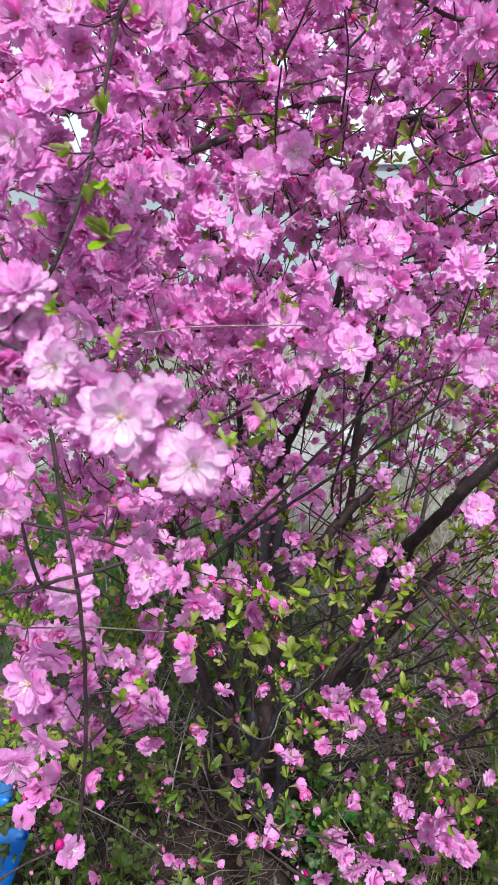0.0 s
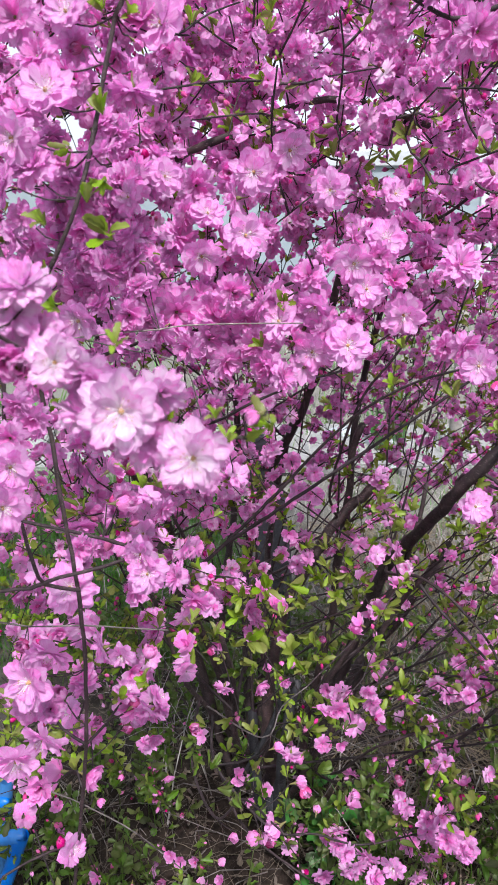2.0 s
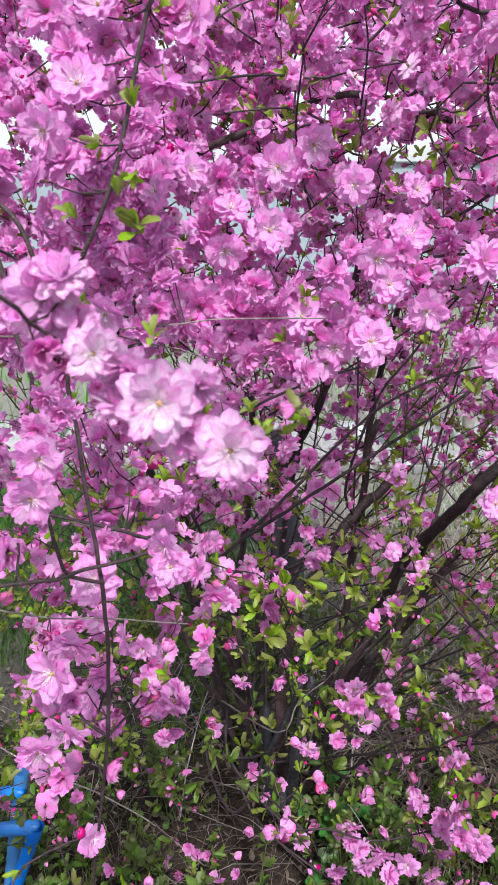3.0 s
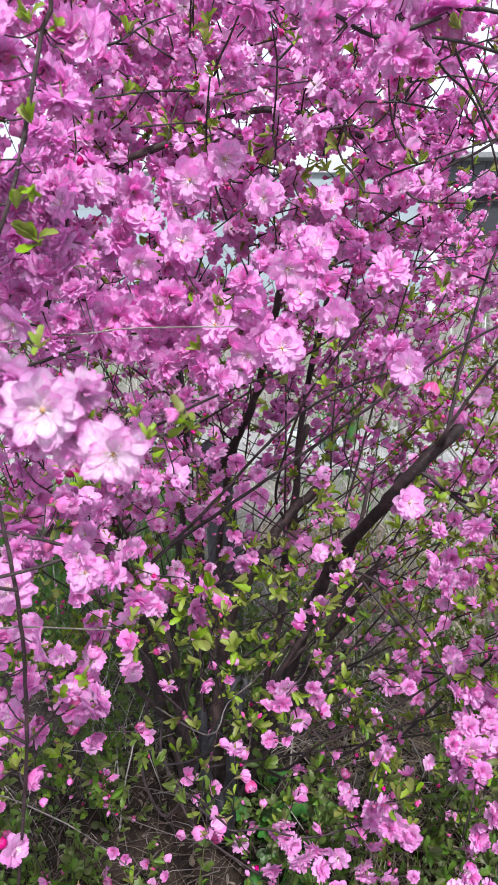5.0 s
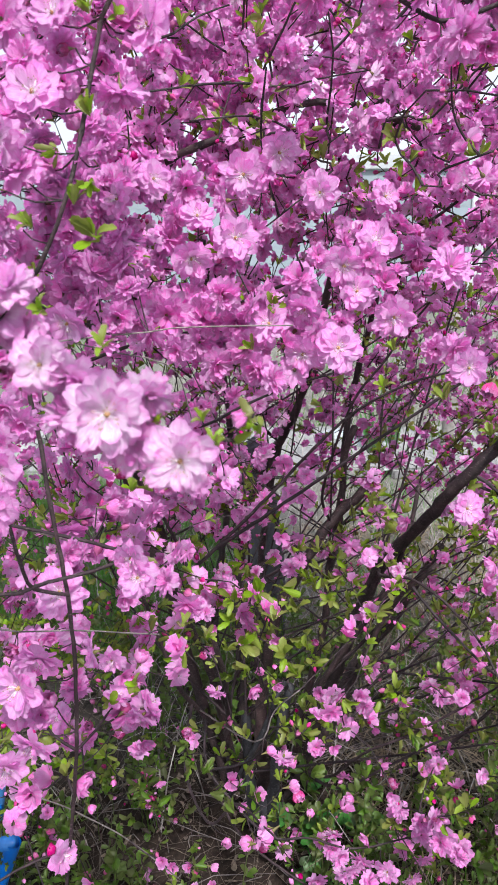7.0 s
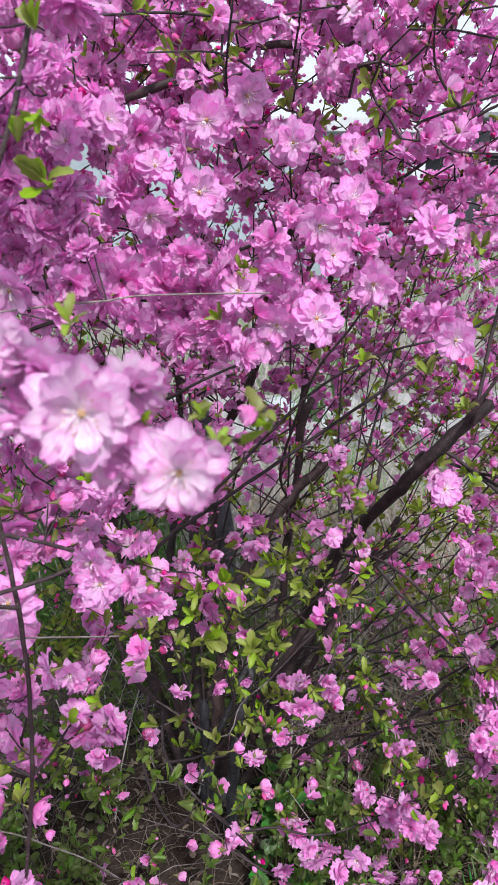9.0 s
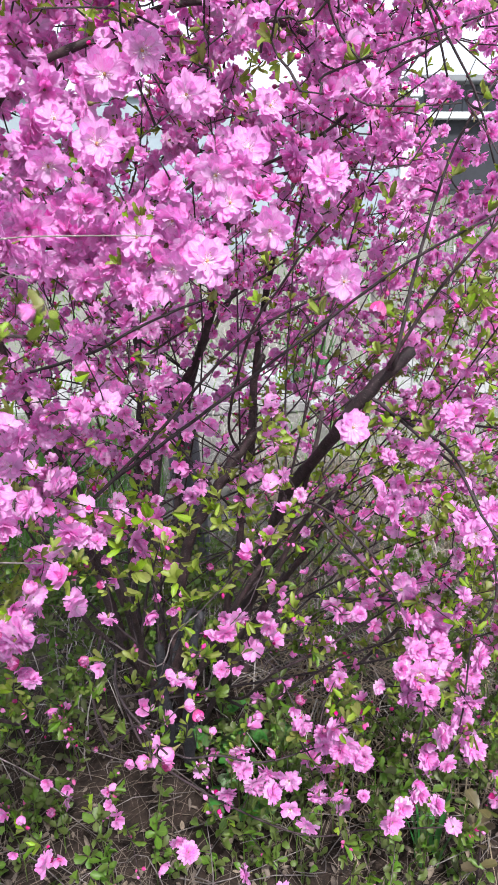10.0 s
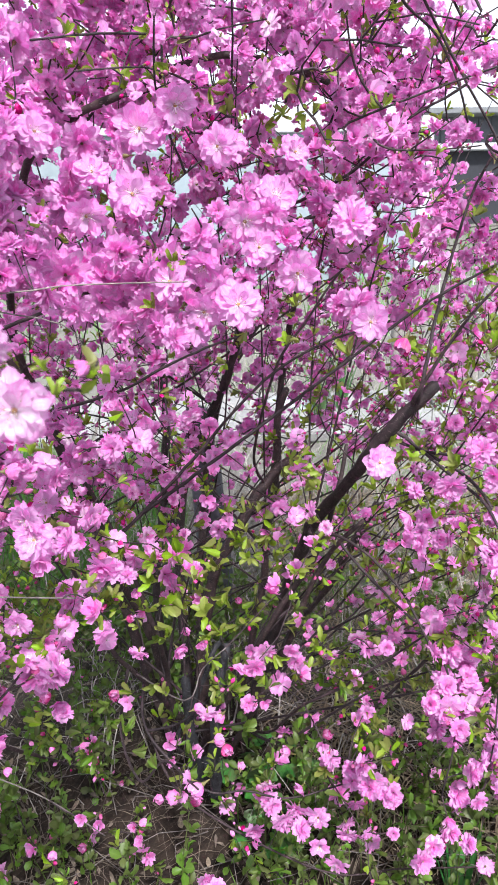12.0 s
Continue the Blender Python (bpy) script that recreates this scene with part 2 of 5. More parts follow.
# ---- blossom, bud and leaf shapes (one unit across) ----
def petal(soup, rng, length, width, turn, lift, curl, cup, foot=0.03, nu=5, nv=5, ruffle=0.03, slot=0):
    """One petal: a narrow claw, a rounded notched tip, bent and twisted a little."""
    v = np.linspace(0, 1, nv)
    u = np.linspace(-1, 1, nu)
    angle = lift + curl * v
    step = length / (nv - 1)
    r = foot + np.concatenate([[0], np.cumsum(np.cos(angle[:-1]) * step)])
    h = np.concatenate([[0], np.cumsum(np.sin(angle[:-1]) * step)])
    half = width / 2 * (0.28 + 0.72 * np.clip(v / 0.62, 0, 1) ** 0.8) * np.sqrt(np.clip(1 - (np.clip(v - 0.66, 0, 1) / (0.44 if nu > 2 else 0.46)) ** 2, 0, 1))
    wob = rng.uniform(-1, 1, (nv, nu)) * ruffle * v[:, None]
    notch = 0.05 * np.exp(-(u / 0.3) ** 2) + 0.17 * np.abs(u) ** 2.2  # rounded off, a small dent in the middle
    rad = foot + (r[:, None] - foot) * (1 - notch * (nu > 2) * np.clip(v * 2 - 1, 0, 1)[:, None])
    x = rad + rng.uniform(-1, 1, (nv, nu)) * ruffle * 0.4 * v[:, None]
    y = half[:, None] * u + rng.uniform(-0.13, 0.13) * length * (v ** 2)[:, None]
    fold = np.where(np.arange(nu) % 2, 1, -1) * (0.03 * width * (nu > 3))
    z = h[:, None] + v[:, None] * fold + cup * (u ** 2) * half[:, None] + rng.uniform(-0.55, 0.55) * u * (half * v)[:, None] + wob
    c, s = math.cos(turn), math.sin(turn)
    soup.grid(np.stack([x * c - y * s, x * s + y * c, z], -1), slot)


def blossom(kind, seed, fine=True, grid=None, deep=False, pale=False):
    """kind: open (flat, eye in view), double (full), pompon (a ball), half (cupped)."""
    rng = np.random.RandomState(seed)
    s = Soup()
    nu, nv = grid or ((5, 5) if fine else (2, 3))
    less = 0 if fine else 4 if grid is None else 2
    wide = 1.1 if fine else 1.55 if grid is None else 1.36
    tau = 2 * math.pi
    rings = {
        "open": [(9, 0.51, 0.29, 0.02, -0.05, 0.10), (9, 0.47, 0.26, 0.20, -0.10, 0.14), (7, 0.38, 0.18, 0.52, 0.0, 0.3)],
        "double": [(12, 0.51, 0.20, -0.10, -0.10, 0.12), (12, 0.47, 0.18, 0.20, -0.15, 0.15), (11, 0.42, 0.16, 0.52, -0.15, 0.2), (9, 0.34, 0.13, 0.90, 0.0, 0.3)],
        "pompon": [(13, 0.48, 0.20, -0.25, 0.10, 0.2), (13, 0.46, 0.18, 0.15, 0.05, 0.25), (12, 0.42, 0.17, 0.55, 0.05, 0.3), (10, 0.36, 0.15, 0.95, 0.1, 0.3), (6, 0.27, 0.12, 1.25, 0.1, 0.3)],
        "half": [(7, 0.50, 0.26, 0.45, 0.20, 0.4), (8, 0.46, 0.22, 0.70, 0.2, 0.5), (7, 0.40, 0.18, 1.05, 0.15, 0.5)],
    }[kind]
    for k, (count, length, width, lift, curl, cup) in enumerate(rings):
        count = max(3, count - less)
        for i in range(count):
            inner = k >= (9 if kind == "open" else 2 + seed % 2) or kind == "half" or deep
            petal(s, rng, length * rng.uniform(0.86, 1.06), width * wide * rng.uniform(0.8, 1.2), tau * (i + 0.5 * k + rng.uniform(-0.3, 0.3)) / count,
                  lift + rng.uniform(-0.22, 0.22), curl + rng.uniform(-0.3, 0.3), cup * rng.uniform(0.1, 1.4), 0.03, nu, nv, 0.035 if fine else 0.05,
                  slot=1 if inner else 5 if pale else 0)
    if kind == "open" and fine:
        for i in range(20):
            a, e = rng.uniform(0, tau), rng.uniform(0.45, 1.3)
            tip = np.array((math.cos(a) * math.cos(e), math.sin(a) * math.cos(e), math.sin(e))) * rng.uniform(0.15, 0.26)
            tube(s, [tip * 0.1, tip], [0.0042, 0.0034], 3, 4)
            tube(s, [tip, tip * 1.06], [0.008, 0.007], 4, 2)
        tube(s, [(0, 0, 0.0), (0, 0, 0.05), (0, 0, 0.07)], [0.042, 0.034, 0.015], 6, 2)
    # green cup and stalk behind
    if fine:
        tube(s, [(0, 0, -0.30), (0, 0, -0.16), (0, 0, -0.10), (0, 0, -0.03), (0, 0, -0.005)], [0.018, 0.02, 0.05, 0.06, 0.03], 6, 3)
    else:
        tube(s, [(0, 0, -0.25), (0, 0, -0.10), (0, 0, 0.0)], [0.02, 0.06, 0.06], 3, 3)
    return s


def bud_shape(seed, fine=True):
    rng = np.random.RandomState(seed)
    s = Soup()
    tau = 2 * math.pi
    if fine:
        for k, (count, length, width, lift, curl) in enumerate([(6, 0.98, 0.66, 0.50, 1.80), (6, 0.96, 0.52, 0.75, 1.45), (5, 0.88, 0.36, 1.0, 1.05)]):
            for i in range(count):
                petal(s, rng, length * rng.uniform(0.88, 1.08), width * rng.uniform(0.85, 1.15), tau * (i + 0.5 * k + rng.uniform(-0.2, 0.2)) / count, lift + rng.uniform(-0.06, 0.06), curl + rng.uniform(-0.25, 0.1), 0.35, 0.04, 5, 6, 0.02, slot=0 if k == 0 and seed % 3 == 0 else 1)
        for i in range(5):
            petal(s, rng, 0.40, 0.20, tau * i / 5, 0.70, 0.5, 0.3, 0.12, 3, 3, 0.01, slot=3)
    else:
        rows = []
        for q in (0.0, 0.3, 0.65, 1.0):
            r = 0.42 * math.sin(math.pi * (0.12 + 0.84 * q)) ** 0.9
            rows.append([(r * math.cos(tau * i / 5 + 0.5 * q) * (1.12 if i % 2 else 0.74) * rng.uniform(0.85, 1.1), r * math.sin(tau * i / 5 + 0.5 * q) * (1.12 if i % 2 else 0.74) * rng.uniform(0.85, 1.1), 0.05 + 0.85 * q) for i in range(5)])
        s.grid(rows, seed % 2, closed=True)
    if fine:
        tube(s, [(0, 0, -0.5), (0, 0, -0.12), (0, 0, 0.04), (0, 0, 0.14)], [0.035, 0.10, 0.18, 0.15], 6, 3)
    else:
        tube(s, [(0, 0, -0.4), (0, 0, 0.0), (0, 0, 0.22)], [0.04, 0.19, 0.24], 3, 3)
    return s


def leaf(soup, rng, m, length, width, fold=0.5, curl=-0.5, teeth=7, slot=0):
    """A toothed wedge-shaped leaf, folded along its rib, growing along +x from the origin of m."""
    nv = teeth + 2
    v = np.linspace(0, 1, nv)
    half = width / 2 * np.sin(math.pi * (0.05 + 0.80 * v ** 1.2)) ** 0.85
    half = half * (1 + (0.11 if teeth > 3 else 0.03) * np.where(np.arange(nv) % 2, 1, -1) * np.clip(v * 2.2 - 0.2, 0, 1))
    half[0], half[-1] = width * 0.05, width * 0.13
    ang = curl * v
    step = length / (nv - 1)
    x = np.concatenate([[0], np.cumsum(np.cos(ang[:-1]) * step)])
    h = np.concatenate([[0], np.cumsum(np.sin(ang[:-1]) * step)])
    u = np.array([-1, 0, 1.0])
    lead = np.where(np.arange(nv) % 2, 0.05, 0.0) * length * (teeth > 3)  # teeth point forward
    p = np.stack([x[:, None] + lead[:, None] * np.abs(u), half[:, None] * u * math.cos(fold), h[:, None] + half[:, None] * np.abs(u) * math.sin(fold) + rng.uniform(-0.02, 0.02, (nv, 3)) * length], -1)
    m = np.asarray(m)
    soup.grid(p @ m[:3, :3].T + m[:3, 3], slot)


def tuft_shape(seed, count=5, broad=0.46, spread=0.55, teeth=7, apart=False):
    """A tuft of leaves as one shape, or as a list of single leaves."""
    rng = np.random.RandomState(seed)
    s, single = Soup(), []
    for i in range(count):
        a = 2.4 * i + rng.uniform(-0.4, 0.4)
        e = spread * rng.uniform(0.5, 1.5)
        m = Matrix.Rotation(a, 4, "Z") @ Matrix.Rotation(-(math.pi / 2 - e), 4, "Y") @ Matrix.Rotation(rng.uniform(-0.7, 0.7), 4, "X") @ Matrix.Translation((rng.uniform(0.05, 0.25), 0, 0))
        leaf(s, rng, m, rng.uniform(0.6, 1.05), broad * rng.uniform(0.75, 1.2), rng.uniform(0.3, 0.9), rng.uniform(-1.3, 0.4), teeth)
        if apart:
            single.append(s)
            s = Soup()
    return single if apart else s


def only(shape, slots):
    """The pieces of a shape that use some of its material slots."""
    v, loops, size, mat, uv = shape.joined()
    keep = np.isin(mat, slots)
    per_loop = np.repeat(keep, size)
    used, back = np.unique(loops[per_loop], return_inverse=True)
    s = Soup()
    s.v, s.loops, s.size, s.mat, s.uv, s.n = [v[used]], [back.ravel()], [size[keep]], [mat[keep]], [uv[per_loop]], len(used)
    return s


FLOWER_SLOTS = (PETAL, PETAL_DEEP, STAMEN, CALYX, FILAMENT, PETAL_LIT)
LIT_SLOTS = (PETAL_LIT, PETAL, STAMEN, CALYX, FILAMENT)
BUD_SLOTS = (BUD, BUD_PALE, STAMEN, CALYX)

# ---- ground ----
def height(x, y):
    """The bank: level at the camera's feet, a mound under the shrub, rising behind."""
    rise = 0.13 * max(0.0, min(y, 9.0) - 0.9)
    mound = 0.11 * math.exp(-((x - 0.1) ** 2 + (y - 1.2) ** 2) / 0.14)
    fine = 0.02 * noise.noise((x * 2.3, y * 2.3, 0)) + 0.012 * noise.noise((x * 9, y * 9, 3))
    return 0.02 + rise + mound + fine


def ground_material():
    n = Nodes("soil")
    fine = n.noise(45.0, 6.0, 0.7)
    crumb = n.noise(160.0, 4.0, 0.7)
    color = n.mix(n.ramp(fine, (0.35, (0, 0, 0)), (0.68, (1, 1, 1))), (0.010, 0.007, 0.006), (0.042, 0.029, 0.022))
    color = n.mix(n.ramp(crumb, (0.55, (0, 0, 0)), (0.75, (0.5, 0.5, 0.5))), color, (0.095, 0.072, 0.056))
    pos = n.add("ShaderNodeSeparateXYZ")
    n.link(n.coords(), pos.inputs["Vector"])
    edge = n.add("ShaderNodeMath")
    edge.operation = "MULTIPLY_ADD"
    edge.inputs[1].default_value = 1.4
    n.link(n.noise(1.4, 4.0), edge.inputs[0])
    n.link(pos.outputs["Y"], edge.inputs[2])
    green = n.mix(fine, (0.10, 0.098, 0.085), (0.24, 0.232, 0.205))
    bounce_pale = n.mix(fine, (0.13, 0.125, 0.12), (0.27, 0.26, 0.25))
    bounce_edge = n.add("ShaderNodeMapRange")  # unseen pale ground, added only to bounce light up into the shrub
    bounce_edge.inputs["From Min"].default_value = 1.15
    bounce_edge.inputs["From Max"].default_value = 0.85
    n.link(edge.outputs[0], bounce_edge.inputs["Value"])
    color = n.mix(bounce_edge.outputs["Result"], color, bounce_pale)
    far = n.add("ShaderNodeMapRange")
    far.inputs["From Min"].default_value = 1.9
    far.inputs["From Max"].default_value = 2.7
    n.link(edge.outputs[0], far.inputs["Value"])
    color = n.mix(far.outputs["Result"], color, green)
    n.base(color, 0.9, 0.0, 0.2)
    n.bump(fine, 0.8, 0.012)
    return n.mat


def build_ground():
    def axis(lo, hi, near_lo, near_hi, step):
        a = list(np.arange(near_lo, near_hi, step))
        out, d, q = [], step, near_hi
        while q < hi:
            out.append(q)
            d *= 1.35
            q += d
        left, d, q = [], step, near_lo - step
        while q > lo:
            left.append(q)
            d *= 1.35
            q -= d
        return [lo] + left[::-1] + a + out + [hi]
    xs, ys = axis(-60, 60, -1.6, 2.2, 0.05), axis(-60, 90, 0.0, 4.0, 0.05)
    s = Soup()
    s.grid([[(x, y, height(x, y)) for x in xs] for y in ys])
    tagged(new("ground", s.mesh("ground", [ground_material()])), "brown soil bank under the shrub, unseen pale ground added before it for bounce light", "ground", kind="structure")


build_ground()


def scatter_blades(name, label, material, count, area, length, width, lean, seed):
    """Thin bent blades standing or lying on the ground, one stuff object."""
    rng = np.random.RandomState(seed)
    s = Soup()
    for _ in range(count):
        x, y = rng.uniform(area[0], area[1]), rng.uniform(area[2], area[3])
        p = np.array((x, y, height(x, y) - 0.004))
        a, ln, w = rng.uniform(0, 2 * math.pi), length * rng.uniform(0.5, 1.3), width * rng.uniform(0.6, 1.3)
        tilt = lean * rng.uniform(0.4, 1.5)
        out, side = np.array((math.cos(a), math.sin(a), 0)), np.array((-math.sin(a), math.cos(a), 0))
        rows = []
        for k in range(4):
            q = k / 3
            e = tilt * (0.5 + q)
            c = p + out * (ln * q * math.sin(min(e, 1.5))) + np.array((0, 0, max(ln * q * math.cos(min(e, 1.5)), 0.004)))
            hw = w / 2 * (1 - 0.85 * q)
            rows.append((c - side * hw, c + side * hw))
        s.grid(rows)
    return tagged(new(name, s.mesh(name, [material])), label, name.replace("_", " "), kind="stuff")


GRASS = leaf_material("grass_blade", (0.05, 0.16, 0.02), (0.17, 0.36, 0.06), 0.35)
LAWN = leaf_material("lawn_blade", (0.06, 0.16, 0.025), (0.16, 0.30, 0.06), 0.35)
BANK_STRAW = mottled("bank_straw", (0.12, 0.09, 0.06), (0.33, 0.265, 0.18), 30.0, 0.9, 0.2, 0.001)
STALK = mottled("dead_stalk", (0.22, 0.20, 0.18), (0.42, 0.39, 0.36), 30.0, 0.85, 0.2, 0.001)
STRAW = mottled("straw", (0.07, 0.053, 0.042), (0.17, 0.135, 0.105), 30.0, 0.8, 0.2, 0.001)
LITTER = mottled("dead_leaf", (0.06, 0.043, 0.034), (0.19, 0.15, 0.115), 40.0, 0.85, 0.3, 0.001, vary=0.4)
scatter_blades("lawn", "fresh green lawn grass behind the shrub", LAWN, 9000, (-1.3, 0.0, 1.6, 2.75), 0.11, 0.005, 0.35, 11)
scatter_blades("rough_grass", "patchy green grass on the bank", GRASS, 3500, (-2.2, 3.6, 2.9, 8.5), 0.16, 0.010, 0.5, 12)
scatter_blades("garden_grass", "thin green grass among dead stalks", GRASS, 2600, (0.4, 2.0, 1.3, 3.2), 0.09, 0.004, 0.5, 13)
scatter_blades("dry_grass", "dry straw lying on the soil", STRAW, 6500, (-0.8, 1.2, 0.5, 1.9), 0.12, 0.0015, 1.25, 14)

scatter_blades("dead_stalks", "grey dead stalks standing and fallen behind the shrub", STALK, 4200, (-0.4, 2.2, 1.1, 5.0), 0.26, 0.0032, 0.75, 15)

scatter_blades("bank_straw", "brown dry straw and stalks lying on the bank", BANK_STRAW, 8000, (0.22, 1.7, 0.95, 2.4), 0.12, 0.0035, 1.2, 16)


def build_litter():
    rng = np.random.RandomState(21)
    s = Soup()
    for _ in range(6500):
        x, y = rng.uniform(-0.9, 1.6), rng.uniform(0.45, 2.4)
        m = np.array(Matrix.Translation((x, y, height(x, y) + 0.006 + rng.uniform(0, 0.008))) @ Euler((rng.uniform(-0.5, 0.5), rng.uniform(-0.5, 0.5), rng.uniform(0, 6.3))).to_matrix().to_4x4())
        leaf(s, rng, m, rng.uniform(0.010, 0.028), rng.uniform(0.006, 0.013), rng.uniform(0.1, 0.8), rng.uniform(-1.2, 1.0), 3)
    tagged(new("leaf_litter", s.mesh("leaf_litter", [LITTER])), "brown dead leaves littering the soil", "dead leaves", kind="stuff")


build_litter()

# ---- buildings, path and garden things behind ----
SIDING = mottled("pale_siding", (0.23, 0.28, 0.305), (0.28, 0.33, 0.355), 2.0, 0.6, 0.1, 0.002)
WHITE = mottled("white_paint", (0.44, 0.47, 0.48), (0.54, 0.56, 0.57), 3.0, 0.6, 0.15, 0.002)
GREYWOOD = mottled("grey_boards", (0.07, 0.076, 0.088), (0.12, 0.127, 0.145), 3.0, 0.8, 0.3, 0.003)
DARK = mottled("dark_cladding", (0.016, 0.017, 0.024), (0.03, 0.032, 0.042), 3.0, 0.7, 0.2, 0.002)
ROOF = mottled("roof_felt", (0.16, 0.17, 0.18), (0.23, 0.24, 0.25), 4.0, 0.9, 0.4, 0.004)
POSTWOOD = mottled("weathered_wood", (0.16, 0.145, 0.13), (0.30, 0.28, 0.26), 12.0, 0.85, 0.5, 0.004)
WIRE = Nodes("galvanised_wire").base((0.40, 0.41, 0.40), 0.45, 0.8).mat
CONCRETE = mottled("concrete", (0.18, 0.18, 0.18), (0.30, 0.30, 0.295), 9.0, 0.9, 0.4, 0.004)
STONE = mottled("pale_stone", (0.22, 0.21, 0.20), (0.38, 0.37, 0.35), 60.0, 0.85, 0.5, 0.004)
BLUE = mottled("blue_plastic", (0.02, 0.13, 0.42), (0.03, 0.18, 0.50), 9.0, 0.35, 0.1, 0.001)
SHEET = mottled("white_sheet", (0.30, 0.34, 0.36), (0.40, 0.43, 0.45), 4.0, 0.5, 0.2, 0.004)
GLASS = Nodes("window_glass").base((0.04, 0.05, 0.06), 0.08, 0.0, 0.6).mat


def build_shed():
    shed = tagged(new("shed"), "pale blue-grey clad shed with white corner posts", "shed")
    shed.location = (0, 6.0, 0.5)
    part("wall", from_bm("wall", box_bm(-5.5, 0.03, -0.3, 1.92, 3.0, 1.38), SIDING), shed)
    board = from_bm("siding_board", box_bm(-5.5, 0.0, 0.0, 1.92, 0.028, 0.1495, 0.001), SIDING)
    for k in range(10):
        part("siding_board", board, shed, m=Matrix.Translation((0, 0, -0.15 + 0.15 * k)))
    part("corner_post", from_bm("corner_post", box_bm(1.922, -0.026, -0.3, 2.04, 0.12, 1.33, 0.006), WHITE), shed)
    part("fascia", from_bm("fascia", box_bm(-5.55, -0.034, 1.335, 2.07, 0.026, 1.445, 0.006), WHITE), shed)
    part("roof", from_bm("roof", box_bm(-5.54, 0.03, 1.385, 2.06, 3.1, 1.44, 0.01), ROOF), shed)


def build_house():
    house = tagged(new("house"), "low grey boarded house with a dark lower wall", "house")
    house.location = (0, 9.0, 1.05)
    part("wall", from_bm("wall", box_bm(2.9, 0.0, -0.4, 11.0, 4.0, 0.87), DARK), house, "dark lower wall")
    part("ledge", from_bm("ledge", box_bm(2.9, -0.12, 0.87, 11.0, 4.0, 0.95, 0.01), WHITE), house, "white painted ledge")
    part("upper_wall", from_bm("upper_wall", box_bm(2.95, 0.0, 0.95, 11.0, 4.0, 1.25), GREYWOOD), house, "grey boarded upper wall")
    plank = from_bm("plank", box_bm(0, -0.022, 0.95, 0.145, -0.001, 1.25, 0.004), GREYWOOD)
    for k in range(40):
        part("plank", plank, house, m=Matrix.Translation((2.95 + 0.155 * k, 0, 0)))
    part("roof", from_bm("roof", box_bm(2.8, -0.3, 1.25, 11.2, 4.2, 1.32, 0.01), ROOF), house)
    win = part("window", from_bm("window", box_bm(4.6, -0.05, 0.15, 5.6, -0.01, 0.85, 0.006), WHITE), house)
    part("pane", from_bm("pane", box_bm(4.68, -0.056, 0.22, 5.52, -0.051, 0.78), GLASS), win)


build_shed()
build_house()


def build_path():
    path = tagged(new("garden_path"), "grey concrete slab path beyond the shrub", "path", kind="structure")
    for k in range(11):
        x = -1.7 + 0.52 * k
        slab = part("slab", from_bm("slab", box_bm(-0.25, -0.25, -0.03, 0.25, 0.25, 0.02, 0.008), CONCRETE), path)
        slab.matrix_local = Matrix.Translation((x, 3.1 + 0.03 * math.sin(k), height(x, 3.1) + 0.012)) @ Euler((0.12, 0, 0.05 * math.sin(3 * k))).to_matrix().to_4x4()


build_path()


def post(x, y, h, r, label):
    ob = tagged(new("fence_post"), label, "post", "fence posts")
    ob.location = (x, y, height(x, y) - 0.05)
    s = Soup()
    rng = np.random.RandomState(int(100 * abs(x)))
    tube(s, [(0.012 * math.sin(3 * q), 0, h * q) for q in np.linspace(0, 1, 7)], [r] * 7, 9, 0, 0.07, rng)
    part("shaft", s.mesh("shaft", [POSTWOOD]), ob)


post(0.93, 3.0, 0.72, 0.028, "weathered grey wooden garden post")
post(1.42, 3.3, 0.70, 0.024, "weathered grey wooden garden post")
post(0.46, 3.4, 0.60, 0.022, "weathered grey wooden garden post")
post(4.2, 7.8, 1.5, 0.05, "tall grey wooden post near the house")


def wire_thing(name, label, lines, r):
    ob = tagged(new(name), label, name.replace("_", " "))
    for kind, line in lines:
        s = Soup()
        tube(s, line, [r] * len(line), 5)
        part(kind, s.mesh(kind, [WIRE]), ob)


def build_wires():
    base = height(1.08, 2.6)
    helix = [(1.08 + 0.10 * math.cos(q), 2.6 + 0.10 * math.sin(q), base + 0.12 + 0.042 * q) for q in np.arange(0, 6.28 * 2.2, 0.35)]
    hoop = [("spiral", helix)]
    for a in (0.4, 2.5, 4.6):
        hoop.append(("upright", [(1.08 + 0.1 * math.cos(a), 2.6 + 0.1 * math.sin(a), base + z) for z in (-0.05, 0.3, 0.72)]))
    wire_thing("plant_cage", "spiral galvanised wire plant support in the soil", hoop, 0.0026)
    rows = []
    for k in range(5):
        z = 0.12 + 0.12 * k
        rows.append(("strand", [(x, 3.0 + 0.6 * (x - 0.4) * 0.5, height(x, 3.1) + z + 0.01 * math.sin(9 * x)) for x in np.arange(0.95, 2.6, 0.08)]))
    wire_thing("wire_fence", "thin galvanised wire strands between garden posts", rows, 0.0016)


build_wires()


def build_sheet():
    """A white plastic sheet on the bank, iris leaves before it."""
    s = Soup()
    x0, y0 = 0.40, 2.85
    rows = [[(x0 + u * 0.30 + 0.03 * math.sin(5 * q), y0 + 0.35 * q + 0.02 * math.sin(6 * u), height(x0 + u * 0.30, y0 + 0.35 * q) + 0.022 + 0.014 * math.sin(9 * u + 5 * q) + 0.03 * q * q) for u in np.linspace(0, 1, 14)] for q in np.linspace(0, 1, 12)]
    s.grid(rows)
    ob = tagged(new("plastic_sheet", s.mesh("plastic_sheet", [SHEET])), "crumpled white plastic sheet lying on the bank", "plastic sheet")
    mod = ob.modifiers.new("thickness", "SOLIDIFY")
